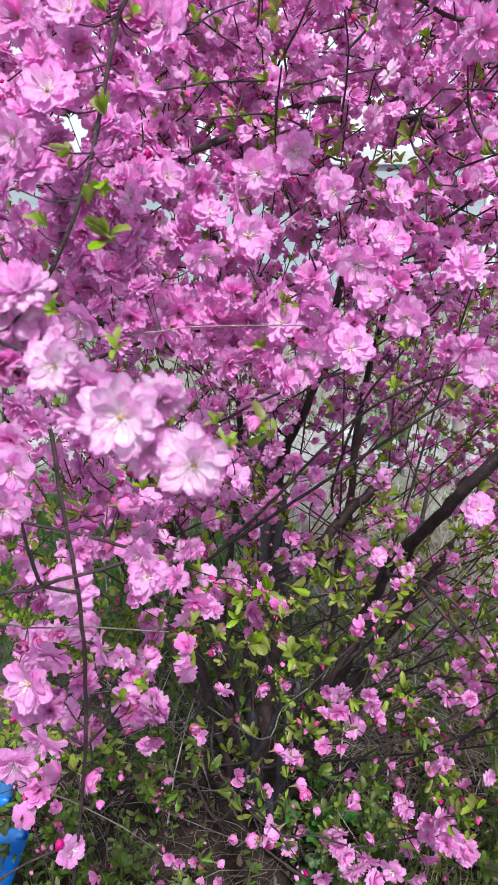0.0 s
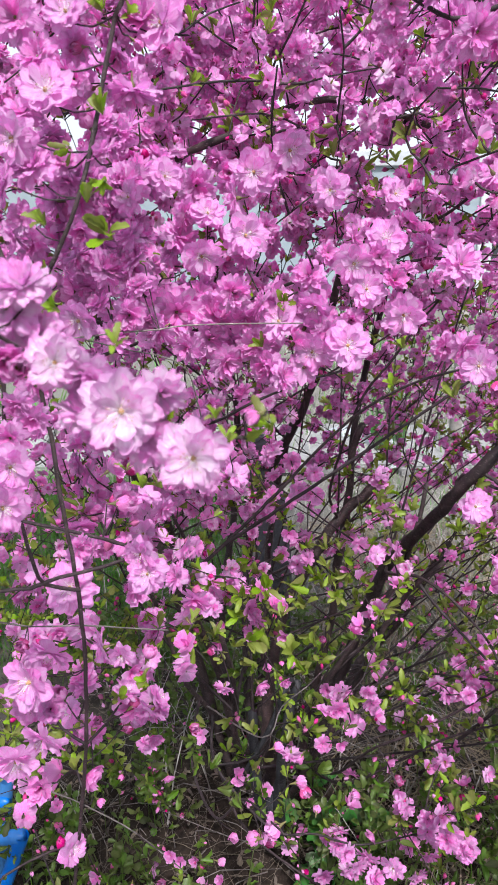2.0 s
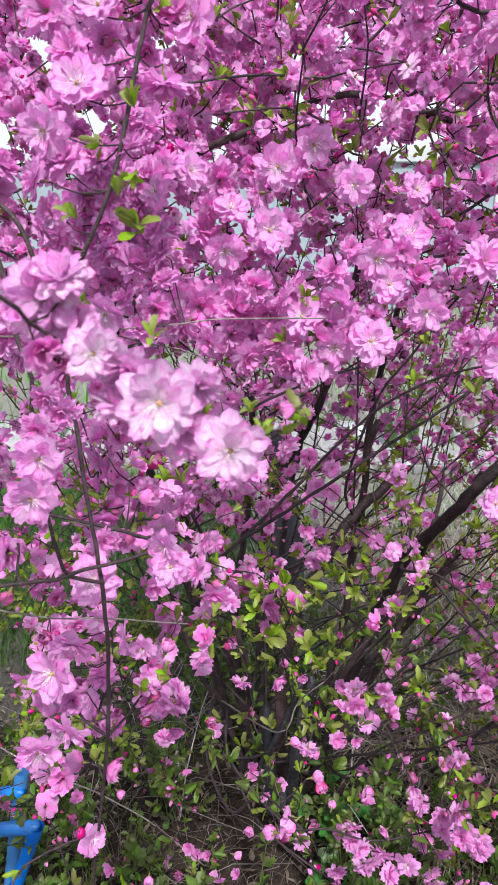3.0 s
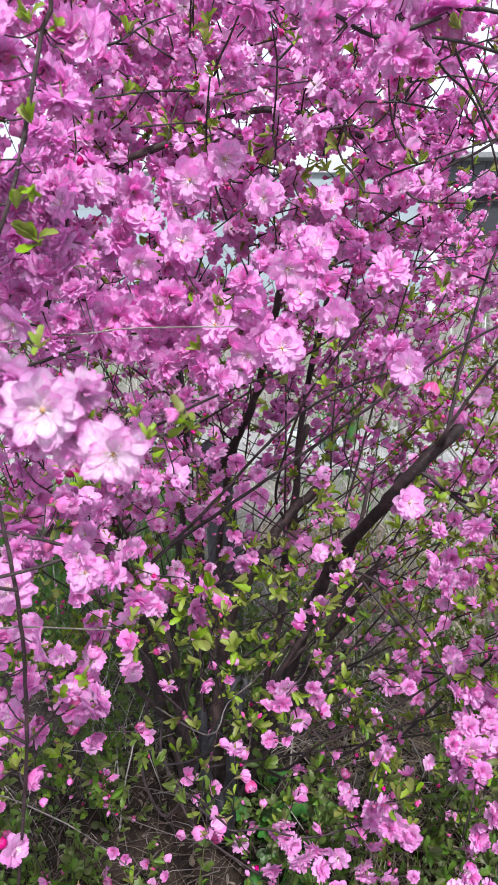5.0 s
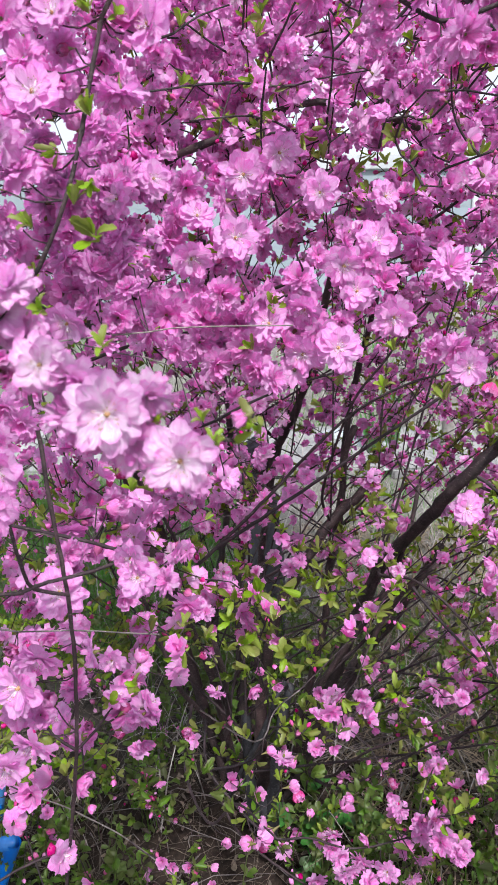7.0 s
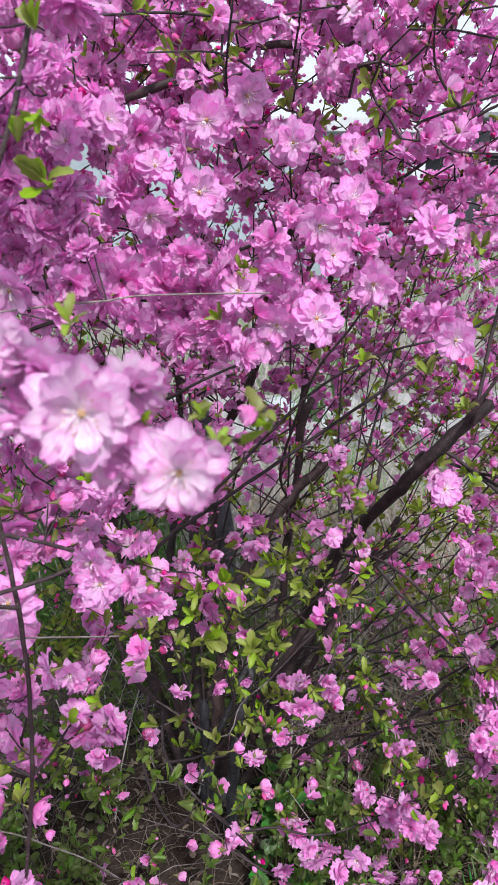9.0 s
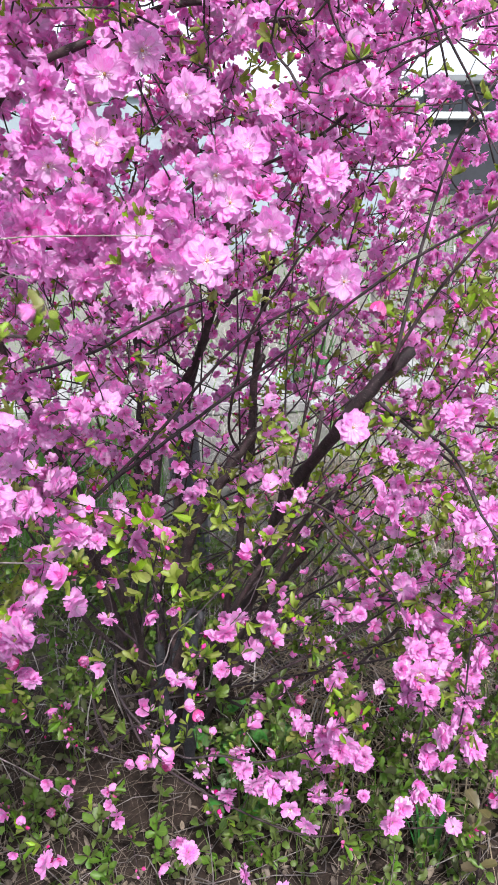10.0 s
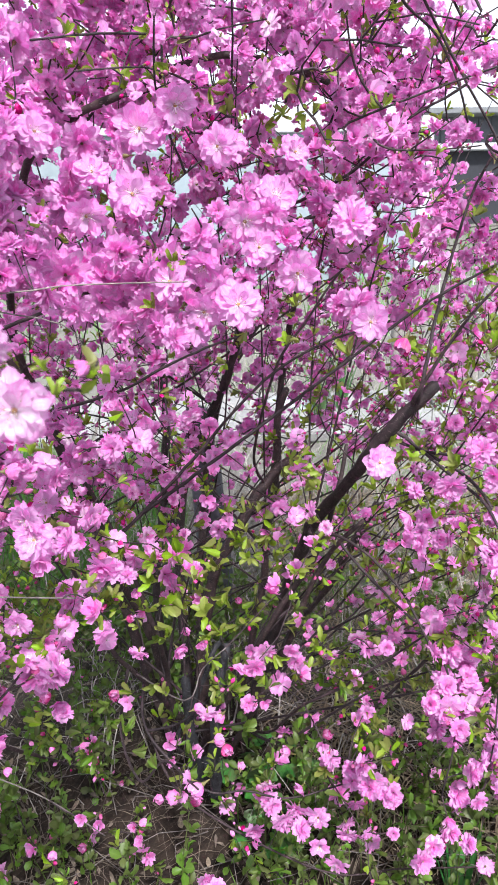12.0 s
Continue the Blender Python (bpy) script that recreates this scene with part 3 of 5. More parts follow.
    mod.thickness = 0.004


build_sheet()
IRIS = leaf_material("iris_leaf", (0.035, 0.11, 0.03), (0.12, 0.26, 0.08), 0.3)


def iris(x, y, count, tall, seed, label):
    rng = np.random.RandomState(seed)
    ob = tagged(new("iris_plant"), label, "plant", "iris plants")
    ob.location = (x, y, height(x, y))
    for _ in range(count):
        a, ln = rng.uniform(0, 6.28), tall * rng.uniform(0.6, 1.1)
        out, side = np.array((math.cos(a), math.sin(a), 0)), np.array((-math.sin(a), math.cos(a), 0))
        rows = []
        for q in np.linspace(0, 1, 6):
            c = out * (0.02 + ln * 0.28 * q * q * rng.uniform(0.7, 1.2)) + np.array((0, 0, ln * q))
            w = min(0.010, 0.034 * tall) * (1 - q ** 2) + 0.0008
            rows.append((c - side * w, c + out * 0.002, c + side * w))
        s = Soup()
        s.grid(rows)
        part("blade", s.mesh("blade", [IRIS]), ob)


iris(0.60, 3.0, 12, 0.34, 5, "upright green iris leaves before a white sheet")
iris(0.72, 3.1, 9, 0.36, 6, "upright green iris leaves before a white sheet")
iris(0.48, 0.89, 12, 0.13, 7, "low clump of dark green strap leaves")
iris(0.95, 1.7, 10, 0.28, 8, "clump of green strap leaves by the path")


def build_stone(x, y, r, seed, material=STONE, label="pale rounded stone half sunk in soil"):
    bm = bmesh.new()
    bmesh.ops.create_icosphere(bm, subdivisions=3, radius=r)
    for v in bm.verts:
        v.co *= 1 + 0.25 * noise.noise(v.co * (1.4 / r) + Vector((seed, 0, 0)))
        v.co.z *= 0.6
    ob = tagged(new("stone", from_bm("stone", bm, material, True)), label, "stone", "stones on the soil")
    ob.location = (x, y, height(x, y) + r * 0.15)


for k, (x, y, r) in enumerate([(-0.09, 0.86, 0.018), (0.0, 0.83, 0.02), (-0.38, 0.95, 0.016), (0.20, 0.80, 0.012), (-0.55, 1.9, 0.03)]):
    build_stone(x, y, r, 7 * k)


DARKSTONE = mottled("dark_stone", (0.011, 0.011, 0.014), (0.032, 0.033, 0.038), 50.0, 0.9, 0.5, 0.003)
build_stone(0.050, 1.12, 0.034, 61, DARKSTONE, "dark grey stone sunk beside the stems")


def lobed_leaf(length, rng):
    """A palmate leaf with five toothed lobes round the tip of its stalk."""
    s = Soup()
    for k in range(5):
        a = (k - 2) * 0.62
        leaf(s, rng, Matrix.Rotation(a, 4, "Z"), length * (1.0 - 0.10 * abs(k - 2)), length * 0.52, rng.uniform(0.05, 0.3), rng.uniform(-0.6, -0.1), 6)
    return s


def build_lobed_weed(x, y, count, seed):
    rng = np.random.RandomState(seed)
    weed = tagged(new("lobed_leaf_weed"), "low green weed with lobed palmate leaves", "weed", "lobed weeds")
    weed.location = (x, y, height(x, y))
    for k in range(count):
        a = 2.4 * k + rng.uniform(-0.4, 0.4)
        reach, tall = rng.uniform(0.02, 0.06), rng.uniform(0.03, 0.09)
        top = np.array((math.cos(a) * reach, math.sin(a) * reach, tall))
        s = Soup()
        line = smooth_line([(0, 0, -0.01), top * (0.4, 0.4, 0.7), top], 0.02)
        tube(s, line, [0.0013] * len(line), 5)
        stalk = part("stalk", s.mesh("stalk", [LEAF_WEED]), weed)
        m = Matrix.Translation(top) @ Euler((rng.uniform(-0.3, 0.3), rng.uniform(0.0, 0.5), a)).to_matrix().to_4x4()
        part("leaf", lobed_leaf(rng.uniform(0.024, 0.034), rng).mesh("leaf", [LEAF_WEED]), stalk, m=m)


LEAF_WEED = leaf_material("lobed_weed_leaf", (0.035, 0.11, 0.022), (0.10, 0.22, 0.055), 0.3)
for k, (x, y) in enumerate(((0.125, 1.05), (0.165, 1.02), (0.15, 0.96), (0.20, 1.08))):
    build_lobed_weed(x, y, 7, 500 + k)


def build_young_shoot(x, y, top, seed):
    """An upright seedling with pairs of oval leaves."""
    rng = np.random.RandomState(seed)
    shoot = tagged(new("young_shoot"), "young upright shoot with bronze-tinted olive leaves", "seedling")
    shoot.location = (x, y, height(x, y))
    top = np.array(top) - np.array(shoot.location)
    s = Soup()
    line = smooth_line([(0, 0, -0.02), top * (0.3, 0.4, 0.5), top], 0.02)
    tube(s, line, np.linspace(0.0024, 0.0012, len(line)), 6)
    part("stem", s.mesh("stem", [BARK_TWIG]), shoot)
    for k, q in enumerate((0.45, 0.62, 0.78, 0.90, 1.0)):
        at = line[int(q * (len(line) - 1))]
        for side in (0, math.pi):
            a = 1.3 * k + side + rng.uniform(-0.3, 0.3)
            s = Soup()
            m = Matrix.Translation(at) @ Matrix.Rotation(a, 4, "Z") @ Matrix.Rotation(-rng.uniform(0.3, 0.9), 4, "Y")
            leaf(s, rng, m, rng.uniform(0.030, 0.042) * (1.1 - 0.35 * q), rng.uniform(0.017, 0.022), 0.35, rng.uniform(-0.6, 0.1), 9)
            part("leaf", s.mesh("leaf", [LEAF_BRONZE]), shoot)


LEAF_BRONZE = leaf_material("bronze_leaf", (0.055, 0.050, 0.026), (0.15, 0.12, 0.060), 0.3)
build_young_shoot(0.54, 0.82, (0.505, 0.78, 0.276), 91)


def build_blue_frame():
    stand = tagged(new("plant_stand"), "bright blue tubular plant stand on the soil", "plant stand")
    for name, ends in (("leg", ((-0.369, 0.931, 0.387), (-0.426, 0.953, 0.096))), ("leg", ((-0.333, 0.875, 0.333), (-0.391, 0.893, 0.177))), ("leg", ((-0.499, 0.994, 0.320), (-0.554, 1.015, 0.025))), ("rail", ((-0.499, 0.986, 0.290), (-0.371, 0.921, 0.352))), ("rail", ((-0.503, 0.968, 0.227), (-0.335, 0.874, 0.331)))):
        s = Soup()
        line = smooth_line([np.array(e) for e in ends], 0.04)
        tube(s, line, [0.0115] * len(line), 10)
        part(name, s.mesh(name, [BLUE]), stand)


build_blue_frame()


STUMPWOOD = mottled("dark_weathered_wood", (0.035, 0.036, 0.042), (0.10, 0.10, 0.115), 14.0, 0.85, 0.5, 0.004)


def build_stump():
    rng = np.random.RandomState(3)
    s = Soup()
    zs = np.linspace(0, 1, 9)
    tube(s, [(0.02 * math.sin(4 * q), 0.015 * q, 0.62 * q) for q in zs], [0.055 - 0.018 * q for q in zs], 14, 0, 0.12, rng)
    ob = tagged(new("old_stump", s.mesh("old_stump", [STUMPWOOD])), "weathered grey dead stump among the stems", "stump")
    ob.location = (0.07, 1.75, height(0.07, 1.75) - 0.05)


build_stump()


def build_undergrowth():
    rng = np.random.RandomState(77)
    packs = [tuft_shape(950 + k, 3 + k % 3, 0.55, 0.95, 5).joined() for k in range(5)]
    s = Soup()
    for _ in range(1150):
        x, y = rng.uniform(-0.62, 1.15), rng.uniform(0.72, 1.75)
        if noise.noise((x * 2.6, y * 2.6, 7)) < -0.12 or (-0.15 < x < 0.10 and 0.88 < y < 1.2) or (y < 0.9 and rng.uniform() < 0.35) or (x > 0.38 and y > 1.1 and rng.uniform() < 0.65):
            continue
        g = height(x, y)
        tall = rng.uniform(0.02, 0.24) * (1.0 if y > 0.85 else 0.5)
        top = np.array((x + rng.normal(0, 0.02), y + rng.normal(0, 0.02), g + tall))
        tube(s, smooth_line([(x, y, g - 0.01), (x, y, g + tall * 0.5), top], 0.03), np.linspace(0.0012, 0.0008, len(smooth_line([(x, y, g - 0.01), (x, y, g + tall * 0.5), top], 0.03))), 4)
        for q in np.linspace(0.3, 1.0, 1 + int(tall / 0.05)):
            s.put(packs[rng.randint(5)], aim((x + (top[0] - x) * q, y + (top[1] - y) * q, g + tall * q), (rng.normal(0, 0.4), -0.2 + rng.normal(0, 0.4), 1), rng.uniform(0.015, 0.027), rng.uniform(0, 6.28)))
    tagged(new("undergrowth", s.mesh("undergrowth", [LEAF_LOW])), "leafy green weeds and suckers on the soil", "weeds", kind="stuff")


build_undergrowth()


def build_dry_twigs():
    rng = np.random.RandomState(31)
    s = Soup()
    for _ in range(210):
        x, y = rng.uniform(-0.6, 1.1), rng.uniform(0.6, 1.5)
        a, ln, rise = rng.uniform(0, 6.28), rng.uniform(0.10, 0.38), rng.uniform(0.02, 0.8)
        way = np.array((math.cos(a), math.sin(a) * 0.6, rise))
        p = np.array((x, y, height(x, y) - 0.005))
        q = p + way * ln
        line = smooth_line([p, p + way * ln * 0.5 + rng.normal(0, 0.03, 3) + np.array((0, 0, 0.02)), q - np.array((0, 0, 0.03))], 0.04)
        tube(s, line, np.linspace(0.0013, 0.0006, len(line)), 4)
    tagged(new("dry_twigs", s.mesh("dry_twigs", [BARK_DRY])), "thin grey dead twigs tangled over the soil", "dead twigs", kind="stuff")


build_dry_twigs()

# ---- the shrub ----
rng = np.random.RandomState(42)
shrub = tagged(new("flowering_almond_shrub"), "tall many-stemmed shrub covered in double pink blossom", "shrub")
shrub.location = (0.1, 1.2, height(0.1, 1.2))
SHRUB_AT = np.array(shrub.location)
NODES = []  # points along the wood grown so far: place, radius


def wood(name, line, r0, r1, material, sides=9, rough=0.07, parent=None):
    n = len(line)
    q = np.linspace(0, 1, n)
    radii = r0 + (r1 - r0) * q ** 0.8
    line = line + rng.normal(0, 0.12, (n, 3)) * radii[:, None]
    radii = radii * (1 + 0.10 * np.sin(np.arange(n) * 2.1 + rng.uniform(0, 6)) * (rng.uniform(0, 1, n) > 0.5))
    s = Soup()
    tube(s, line - SHRUB_AT, radii, sides, 0, rough, rng)
    for p, r in zip(line[::2], radii[::2]):
        NODES.append((*p, r))
    return part(name, s.mesh(name, [material]), shrub if parent is None else parent)


def nearest(p, least=0.0):
    a = np.array(NODES)
    d = np.linalg.norm(a[:, :3] - p, axis=1) + 0.6 * np.maximum(0, a[:, 2] - p[2] - 0.02) + (a[:, 3] < least) * 9
    return a[np.argmin(d)]


def parent_node(first, way, least):
    """The older wood that a branch with this place and direction would have left."""
    a = np.array(NODES)
    d = first - a[:, :3]
    far = np.linalg.norm(d, axis=1) + 1e-6
    cost = far * (1.7 - d @ (way / np.linalg.norm(way)) / far) + (a[:, 3] < least) * 9
    return a[np.argmin(cost)][:3]


def grow(name, r0, r1, *points):
    """A stem from the ground, or a branch that leaves the nearest older wood."""
    pts = [np.array(p) for p in points]
    first = pts[0]
    if name == "stem" and first[2] < 0.36:
        foot = np.array((0.10 + (first[0] - 0.10) * 0.5, 1.17 + (first[1] - 1.17) * 0.4, 0))
        foot[2] = height(foot[0], foot[1]) - 0.05
        pts = [foot] + pts
    else:
        way = pts[1] - first
        way /= np.linalg.norm(way)
        if first[1] < 0.62 and first[0] < 0.0:
            lead = first - way * 0.10 + np.array((-0.06, 0.03, 0.0))
            pts = [np.array((-0.20, 1.15, 0.15)), np.array((-0.66, 0.95, 0.60)), np.array((-0.60, 0.70, max(0.9, first[2]))), lead] + pts
        elif first[0] > 0.30 and first[1] < 0.66:
            pts = [np.array((0.35, 1.15, 0.2)), np.array((0.78, 0.95, 0.9)), np.array((0.70, 0.72, 1.35)), first - way * 0.10] + pts
        else:
            a = parent_node(first, way, r0 * 0.7)
            gap = np.linalg.norm(a - first)
            if gap > 0.06 and (first - a) @ way < 0.35 * gap:
                pts = [a] + pts[1:]
            elif gap > 0.06:
                pts = [a, a * 0.5 + first * 0.3 + (first - way * gap) * 0.2] + pts
            elif gap > 0.005:
                pts = [a] + pts
    dry = name == "twig"
    slim = 1.0 if name == "stem" or dry else 0.72
    return wood("branch" if dry else name, smooth_line(pts, 0.012 if r0 < 0.006 else 0.02), r0 * slim, r1 * slim,
                BARK if name == "stem" else BARK_DRY if dry else BARK_TWIG, 11 if name == "stem" else 7, 0.10 if name == "stem" else 0.05)


grow("stem", 0.0135, 0.0085, (0.150, 1.140, 0.300), (0.200, 1.140, 0.470), (0.217, 1.110, 0.560), (0.245, 1.044, 0.698), (0.274, 1.000, 0.768), (0.293, 0.950, 0.822), (0.306, 0.905, 0.872), (0.327, 0.880, 0.912), (0.356, 0.872, 0.947), (0.380, 0.866, 0.975))
grow("stem", 0.0125, 0.0085, (0.050, 1.110, 0.300), (0.060, 1.100, 0.480), (0.084, 1.110, 0.595), (0.105, 1.120, 0.628), (0.136, 1.130, 0.678), (0.163, 1.150, 0.717), (0.196, 1.170, 0.747), (0.222, 1.175, 0.771), (0.254, 1.180, 0.804))
grow("stem", 0.0090, 0.0062, (0.130, 1.180, 0.300), (0.157, 1.180, 0.434), (0.178, 1.200, 0.532), (0.185, 1.200, 0.627), (0.198, 1.220, 0.699), (0.209, 1.230, 0.775), (0.213, 1.240, 0.839), (0.230, 1.240, 0.888))
grow("stem", 0.0105, 0.0075, (0.230, 1.300, 0.300), (0.279, 1.330, 0.365), (0.328, 1.330, 0.418), (0.367, 1.300, 0.526), (0.398, 1.290, 0.587), (0.416, 1.280, 0.634))
grow("stem", 0.0076, 0.0051, (0.206, 1.272, 0.655), (0.217, 1.293, 0.730), (0.225, 1.316, 0.850), (0.242, 1.292, 0.986), (0.264, 1.247, 1.123))
grow("stem", 0.0119, 0.0059, (0.031, 1.163, 0.154), (0.015, 1.257, 0.415), (0.021, 1.315, 0.625), (0.072, 1.339, 0.785), (0.128, 1.291, 0.912), (0.163, 1.216, 1.087), (0.182, 1.148, 1.216))
grow("stem", 0.0102, 0.0051, (0.003, 1.163, 0.154), (-0.038, 1.292, 0.433), (-0.014, 1.352, 0.647), (-0.001, 1.376, 0.846), (-0.021, 1.355, 1.031), (-0.040, 1.251, 1.218))
grow("stem", 0.0093, 0.0043, (0.014, 1.150, 0.180), (-0.042, 1.142, 0.451), (-0.092, 1.103, 0.611), (-0.113, 1.072, 0.762), (-0.157, 1.037, 0.898), (-0.216, 0.995, 1.045))
grow("stem", 0.0110, 0.0051, (0.049, 1.180, 0.139), (0.045, 1.311, 0.312), (0.065, 1.435, 0.572), (0.116, 1.503, 0.813), (0.222, 1.600, 0.975), (0.378, 1.669, 1.223))
grow("stem", 0.0127, 0.0034, (-0.003, 1.180, 0.139), (-0.100, 1.262, 0.438), (-0.195, 1.272, 0.773), (-0.235, 1.194, 1.014), (-0.163, 1.047, 1.231), (-0.105, 0.960, 1.291), (-0.045, 0.904, 1.312), (0.013, 0.900, 1.333), (0.063, 0.907, 1.358), (0.120, 0.910, 1.370), (0.182, 0.919, 1.362), (0.246, 0.923, 1.341))
grow("stem", 0.0085, 0.0034, (0.047, 1.125, 0.202), (0.171, 1.055, 0.508), (0.249, 1.041, 0.644), (0.279, 1.020, 0.754), (0.301, 1.043, 0.839))
grow("stem", 0.0068, 0.0034, (0.099, 1.080, 0.228), (0.180, 1.034, 0.433), (0.233, 0.999, 0.606), (0.263, 0.953, 0.700), (0.300, 0.918, 0.763))
grow("stem", 0.0059, 0.0026, (0.006, 1.015, 0.369), (-0.034, 0.962, 0.476), (-0.077, 0.916, 0.571), (-0.096, 0.889, 0.663), (-0.117, 0.863, 0.757))
grow("stem", 0.0060, 0.0020, (-0.003, 0.990, 0.466), (-0.015, 0.885, 0.647), (-0.063, 0.878, 0.808), (-0.084, 0.845, 0.878))
grow("branch", 0.0040, 0.0020, (0.064, 0.899, 0.882), (0.115, 0.885, 0.945), (0.164, 0.878, 0.993), (0.217, 0.867, 1.028), (0.262, 0.852, 1.048), (0.293, 0.844, 1.056))
grow("branch", 0.0040, 0.0020, (-0.025, 0.875, 0.983), (0.025, 0.862, 1.011), (0.091, 0.849, 1.040), (0.135, 0.843, 1.054))
grow("branch", 0.0040, 0.0020, (0.235, 0.987, 0.713), (0.264, 0.931, 0.735), (0.294, 0.888, 0.730), (0.316, 0.853, 0.714), (0.335, 0.817, 0.696), (0.359, 0.782, 0.645))
grow("branch", 0.0040, 0.0020, (0.170, 1.005, 0.331), (0.211, 0.931, 0.437), (0.271, 0.896, 0.496), (0.348, 0.866, 0.572), (0.393, 0.832, 0.637))
grow("branch", 0.0040, 0.0020, (0.190, 1.000, 0.312), (0.265, 0.928, 0.424), (0.322, 0.894, 0.488), (0.388, 0.857, 0.541))
grow("branch", 0.0040, 0.0020, (0.187, 1.028, 0.970), (0.228, 0.996, 1.043), (0.260, 0.989, 1.092), (0.318, 0.980, 1.169))
grow("branch", 0.0040, 0.0020, (0.046, 0.869, 1.147), (0.097, 0.824, 1.171), (0.116, 0.776, 1.185), (0.159, 0.744, 1.182), (0.206, 0.725, 1.187), (0.245, 0.705, 1.189))
grow("branch", 0.0028, 0.0020, (-0.048, 0.459, 1.356), (-0.056, 0.463, 1.331), (-0.066, 0.462, 1.292), (-0.076, 0.448, 1.243), (-0.093, 0.448, 1.203), (-0.109, 0.451, 1.178))
grow("branch", 0.0026, 0.0014, (-0.101, 0.276, 1.183), (-0.087, 0.292, 1.166), (-0.067, 0.308, 1.147), (-0.040, 0.308, 1.129), (-0.015, 0.305, 1.117), (0.005, 0.305, 1.116), (0.022, 0.307, 1.114))
grow("branch", 0.0032, 0.0022, (-0.137, 0.502, 1.138), (-0.130, 0.501, 1.097), (-0.126, 0.502, 1.063), (-0.120, 0.491, 1.022), (-0.114, 0.488, 0.975), (-0.109, 0.483, 0.919), (-0.111, 0.481, 0.839), (-0.124, 0.499, 0.752), (-0.150, 0.517, 0.594))
grow("branch", 0.0028, 0.0020, (-0.147, 0.458, 1.129), (-0.144, 0.458, 1.091), (-0.142, 0.458, 1.055), (-0.139, 0.457, 1.013), (-0.133, 0.458, 0.979), (-0.129, 0.464, 0.962), (-0.106, 0.472, 0.953))
grow("branch", 0.0028, 0.0020, (-0.129, 0.464, 0.964), (-0.146, 0.454, 0.964), (-0.174, 0.434, 0.969))
grow("branch", 0.0026, 0.0016, (-0.224, 0.602, 1.200), (-0.174, 0.615, 1.172), (-0.133, 0.638, 1.141), (-0.073, 0.675, 1.124), (-0.003, 0.695, 1.122), (0.064, 0.706, 1.123), (0.132, 0.706, 1.120))
grow("twig", 0.0009, 0.0006, (-0.066, 0.523, 1.139), (-0.028, 0.545, 1.141), (0.015, 0.566, 1.140), (0.067, 0.586, 1.138))
grow("twig", 0.0009, 0.0006, (-0.077, 0.599, 1.114), (-0.053, 0.598, 1.109), (-0.033, 0.615, 1.094), (-0.023, 0.633, 1.048))
grow("twig", 0.0015, 0.0008, (0.010, 0.753, 0.545), (0.035, 0.749, 0.604), (0.059, 0.742, 0.654), (0.090, 0.740, 0.684))
grow("twig", 0.0014, 0.0008, (-0.194, 0.537, 0.890), (-0.166, 0.554, 0.876), (-0.133, 0.581, 0.861), (-0.061, 0.624, 0.830))
grow("twig", 0.0009, 0.0006, (-0.127, 0.511, 0.723), (-0.088, 0.537, 0.666), (-0.044, 0.559, 0.595))
grow("twig", 0.0009, 0.0006, (-0.117, 0.654, 0.939), (-0.097, 0.645, 0.903), (-0.086, 0.654, 0.864))
grow("branch", 0.0040, 0.0020, (0.345, 0.845, 0.963), (0.385, 0.829, 1.041), (0.407, 0.816, 1.078), (0.457, 0.806, 1.141))
grow("branch", 0.0040, 0.0020, (0.232, 0.835, 1.000), (0.286, 0.820, 1.045), (0.337, 0.804, 1.085), (0.386, 0.786, 1.117), (0.438, 0.768, 1.147))
grow("branch", 0.0040, 0.0020, (0.353, 0.846, 0.970), (0.386, 0.890, 1.076), (0.425, 0.916, 1.195), (0.445, 0.897, 1.253), (0.490, 0.889, 1.321))
grow("branch", 0.0040, 0.0020, (0.282, 0.942, 1.242), (0.336, 0.918, 1.294), (0.396, 0.900, 1.326), (0.446, 0.882, 1.361), (0.480, 0.864, 1.383))
grow("branch", 0.0050, 0.0025, (0.349, 0.608, 1.383), (0.301, 0.614, 1.388), (0.263, 0.620, 1.394), (0.224, 0.620, 1.382), (0.185, 0.622, 1.373), (0.142, 0.633, 1.397), (0.086, 0.663, 1.414))
grow("branch", 0.0040, 0.0020, (0.337, 0.622, 1.352), (0.303, 0.628, 1.362), (0.265, 0.624, 1.370), (0.233, 0.617, 1.372))
grow("branch", 0.0024, 0.0016, (0.210, 0.648, 1.402), (0.251, 0.704, 1.395), (0.288, 0.747, 1.377), (0.327, 0.769, 1.355), (0.354, 0.776, 1.312), (0.370, 0.787, 1.278))
grow("branch", 0.0024, 0.0016, (0.252, 0.652, 1.395), (0.290, 0.718, 1.384), (0.321, 0.762, 1.367), (0.363, 0.775, 1.312), (0.401, 0.779, 1.258), (0.427, 0.781, 1.195))
grow("branch", 0.0030, 0.0020, (0.195, 0.836, 1.405), (0.190, 0.846, 1.359), (0.184, 0.855, 1.310))
grow("branch", 0.0030, 0.0015, (0.046, 0.866, 1.463), (0.060, 0.873, 1.412), (0.071, 0.879, 1.358))
grow("branch", 0.0040, 0.0020, (0.386, 0.787, 0.871), (0.401, 0.731, 0.859), (0.413, 0.689, 0.823), (0.426, 0.661, 0.800))
grow("branch", 0.0040, 0.0020, (0.313, 0.905, 0.899), (0.360, 0.846, 0.891), (0.401, 0.792, 0.899), (0.448, 0.748, 0.905))
grow("branch", 0.0035, 0.0015, (0.343, 0.841, 0.655), (0.369, 0.803, 0.641), (0.387, 0.769, 0.592), (0.388, 0.740, 0.518), (0.373, 0.731, 0.436))
grow("branch", 0.0035, 0.0015, (0.466, 0.736, 0.701), (0.443, 0.738, 0.618), (0.436, 0.726, 0.524), (0.423, 0.718, 0.444))
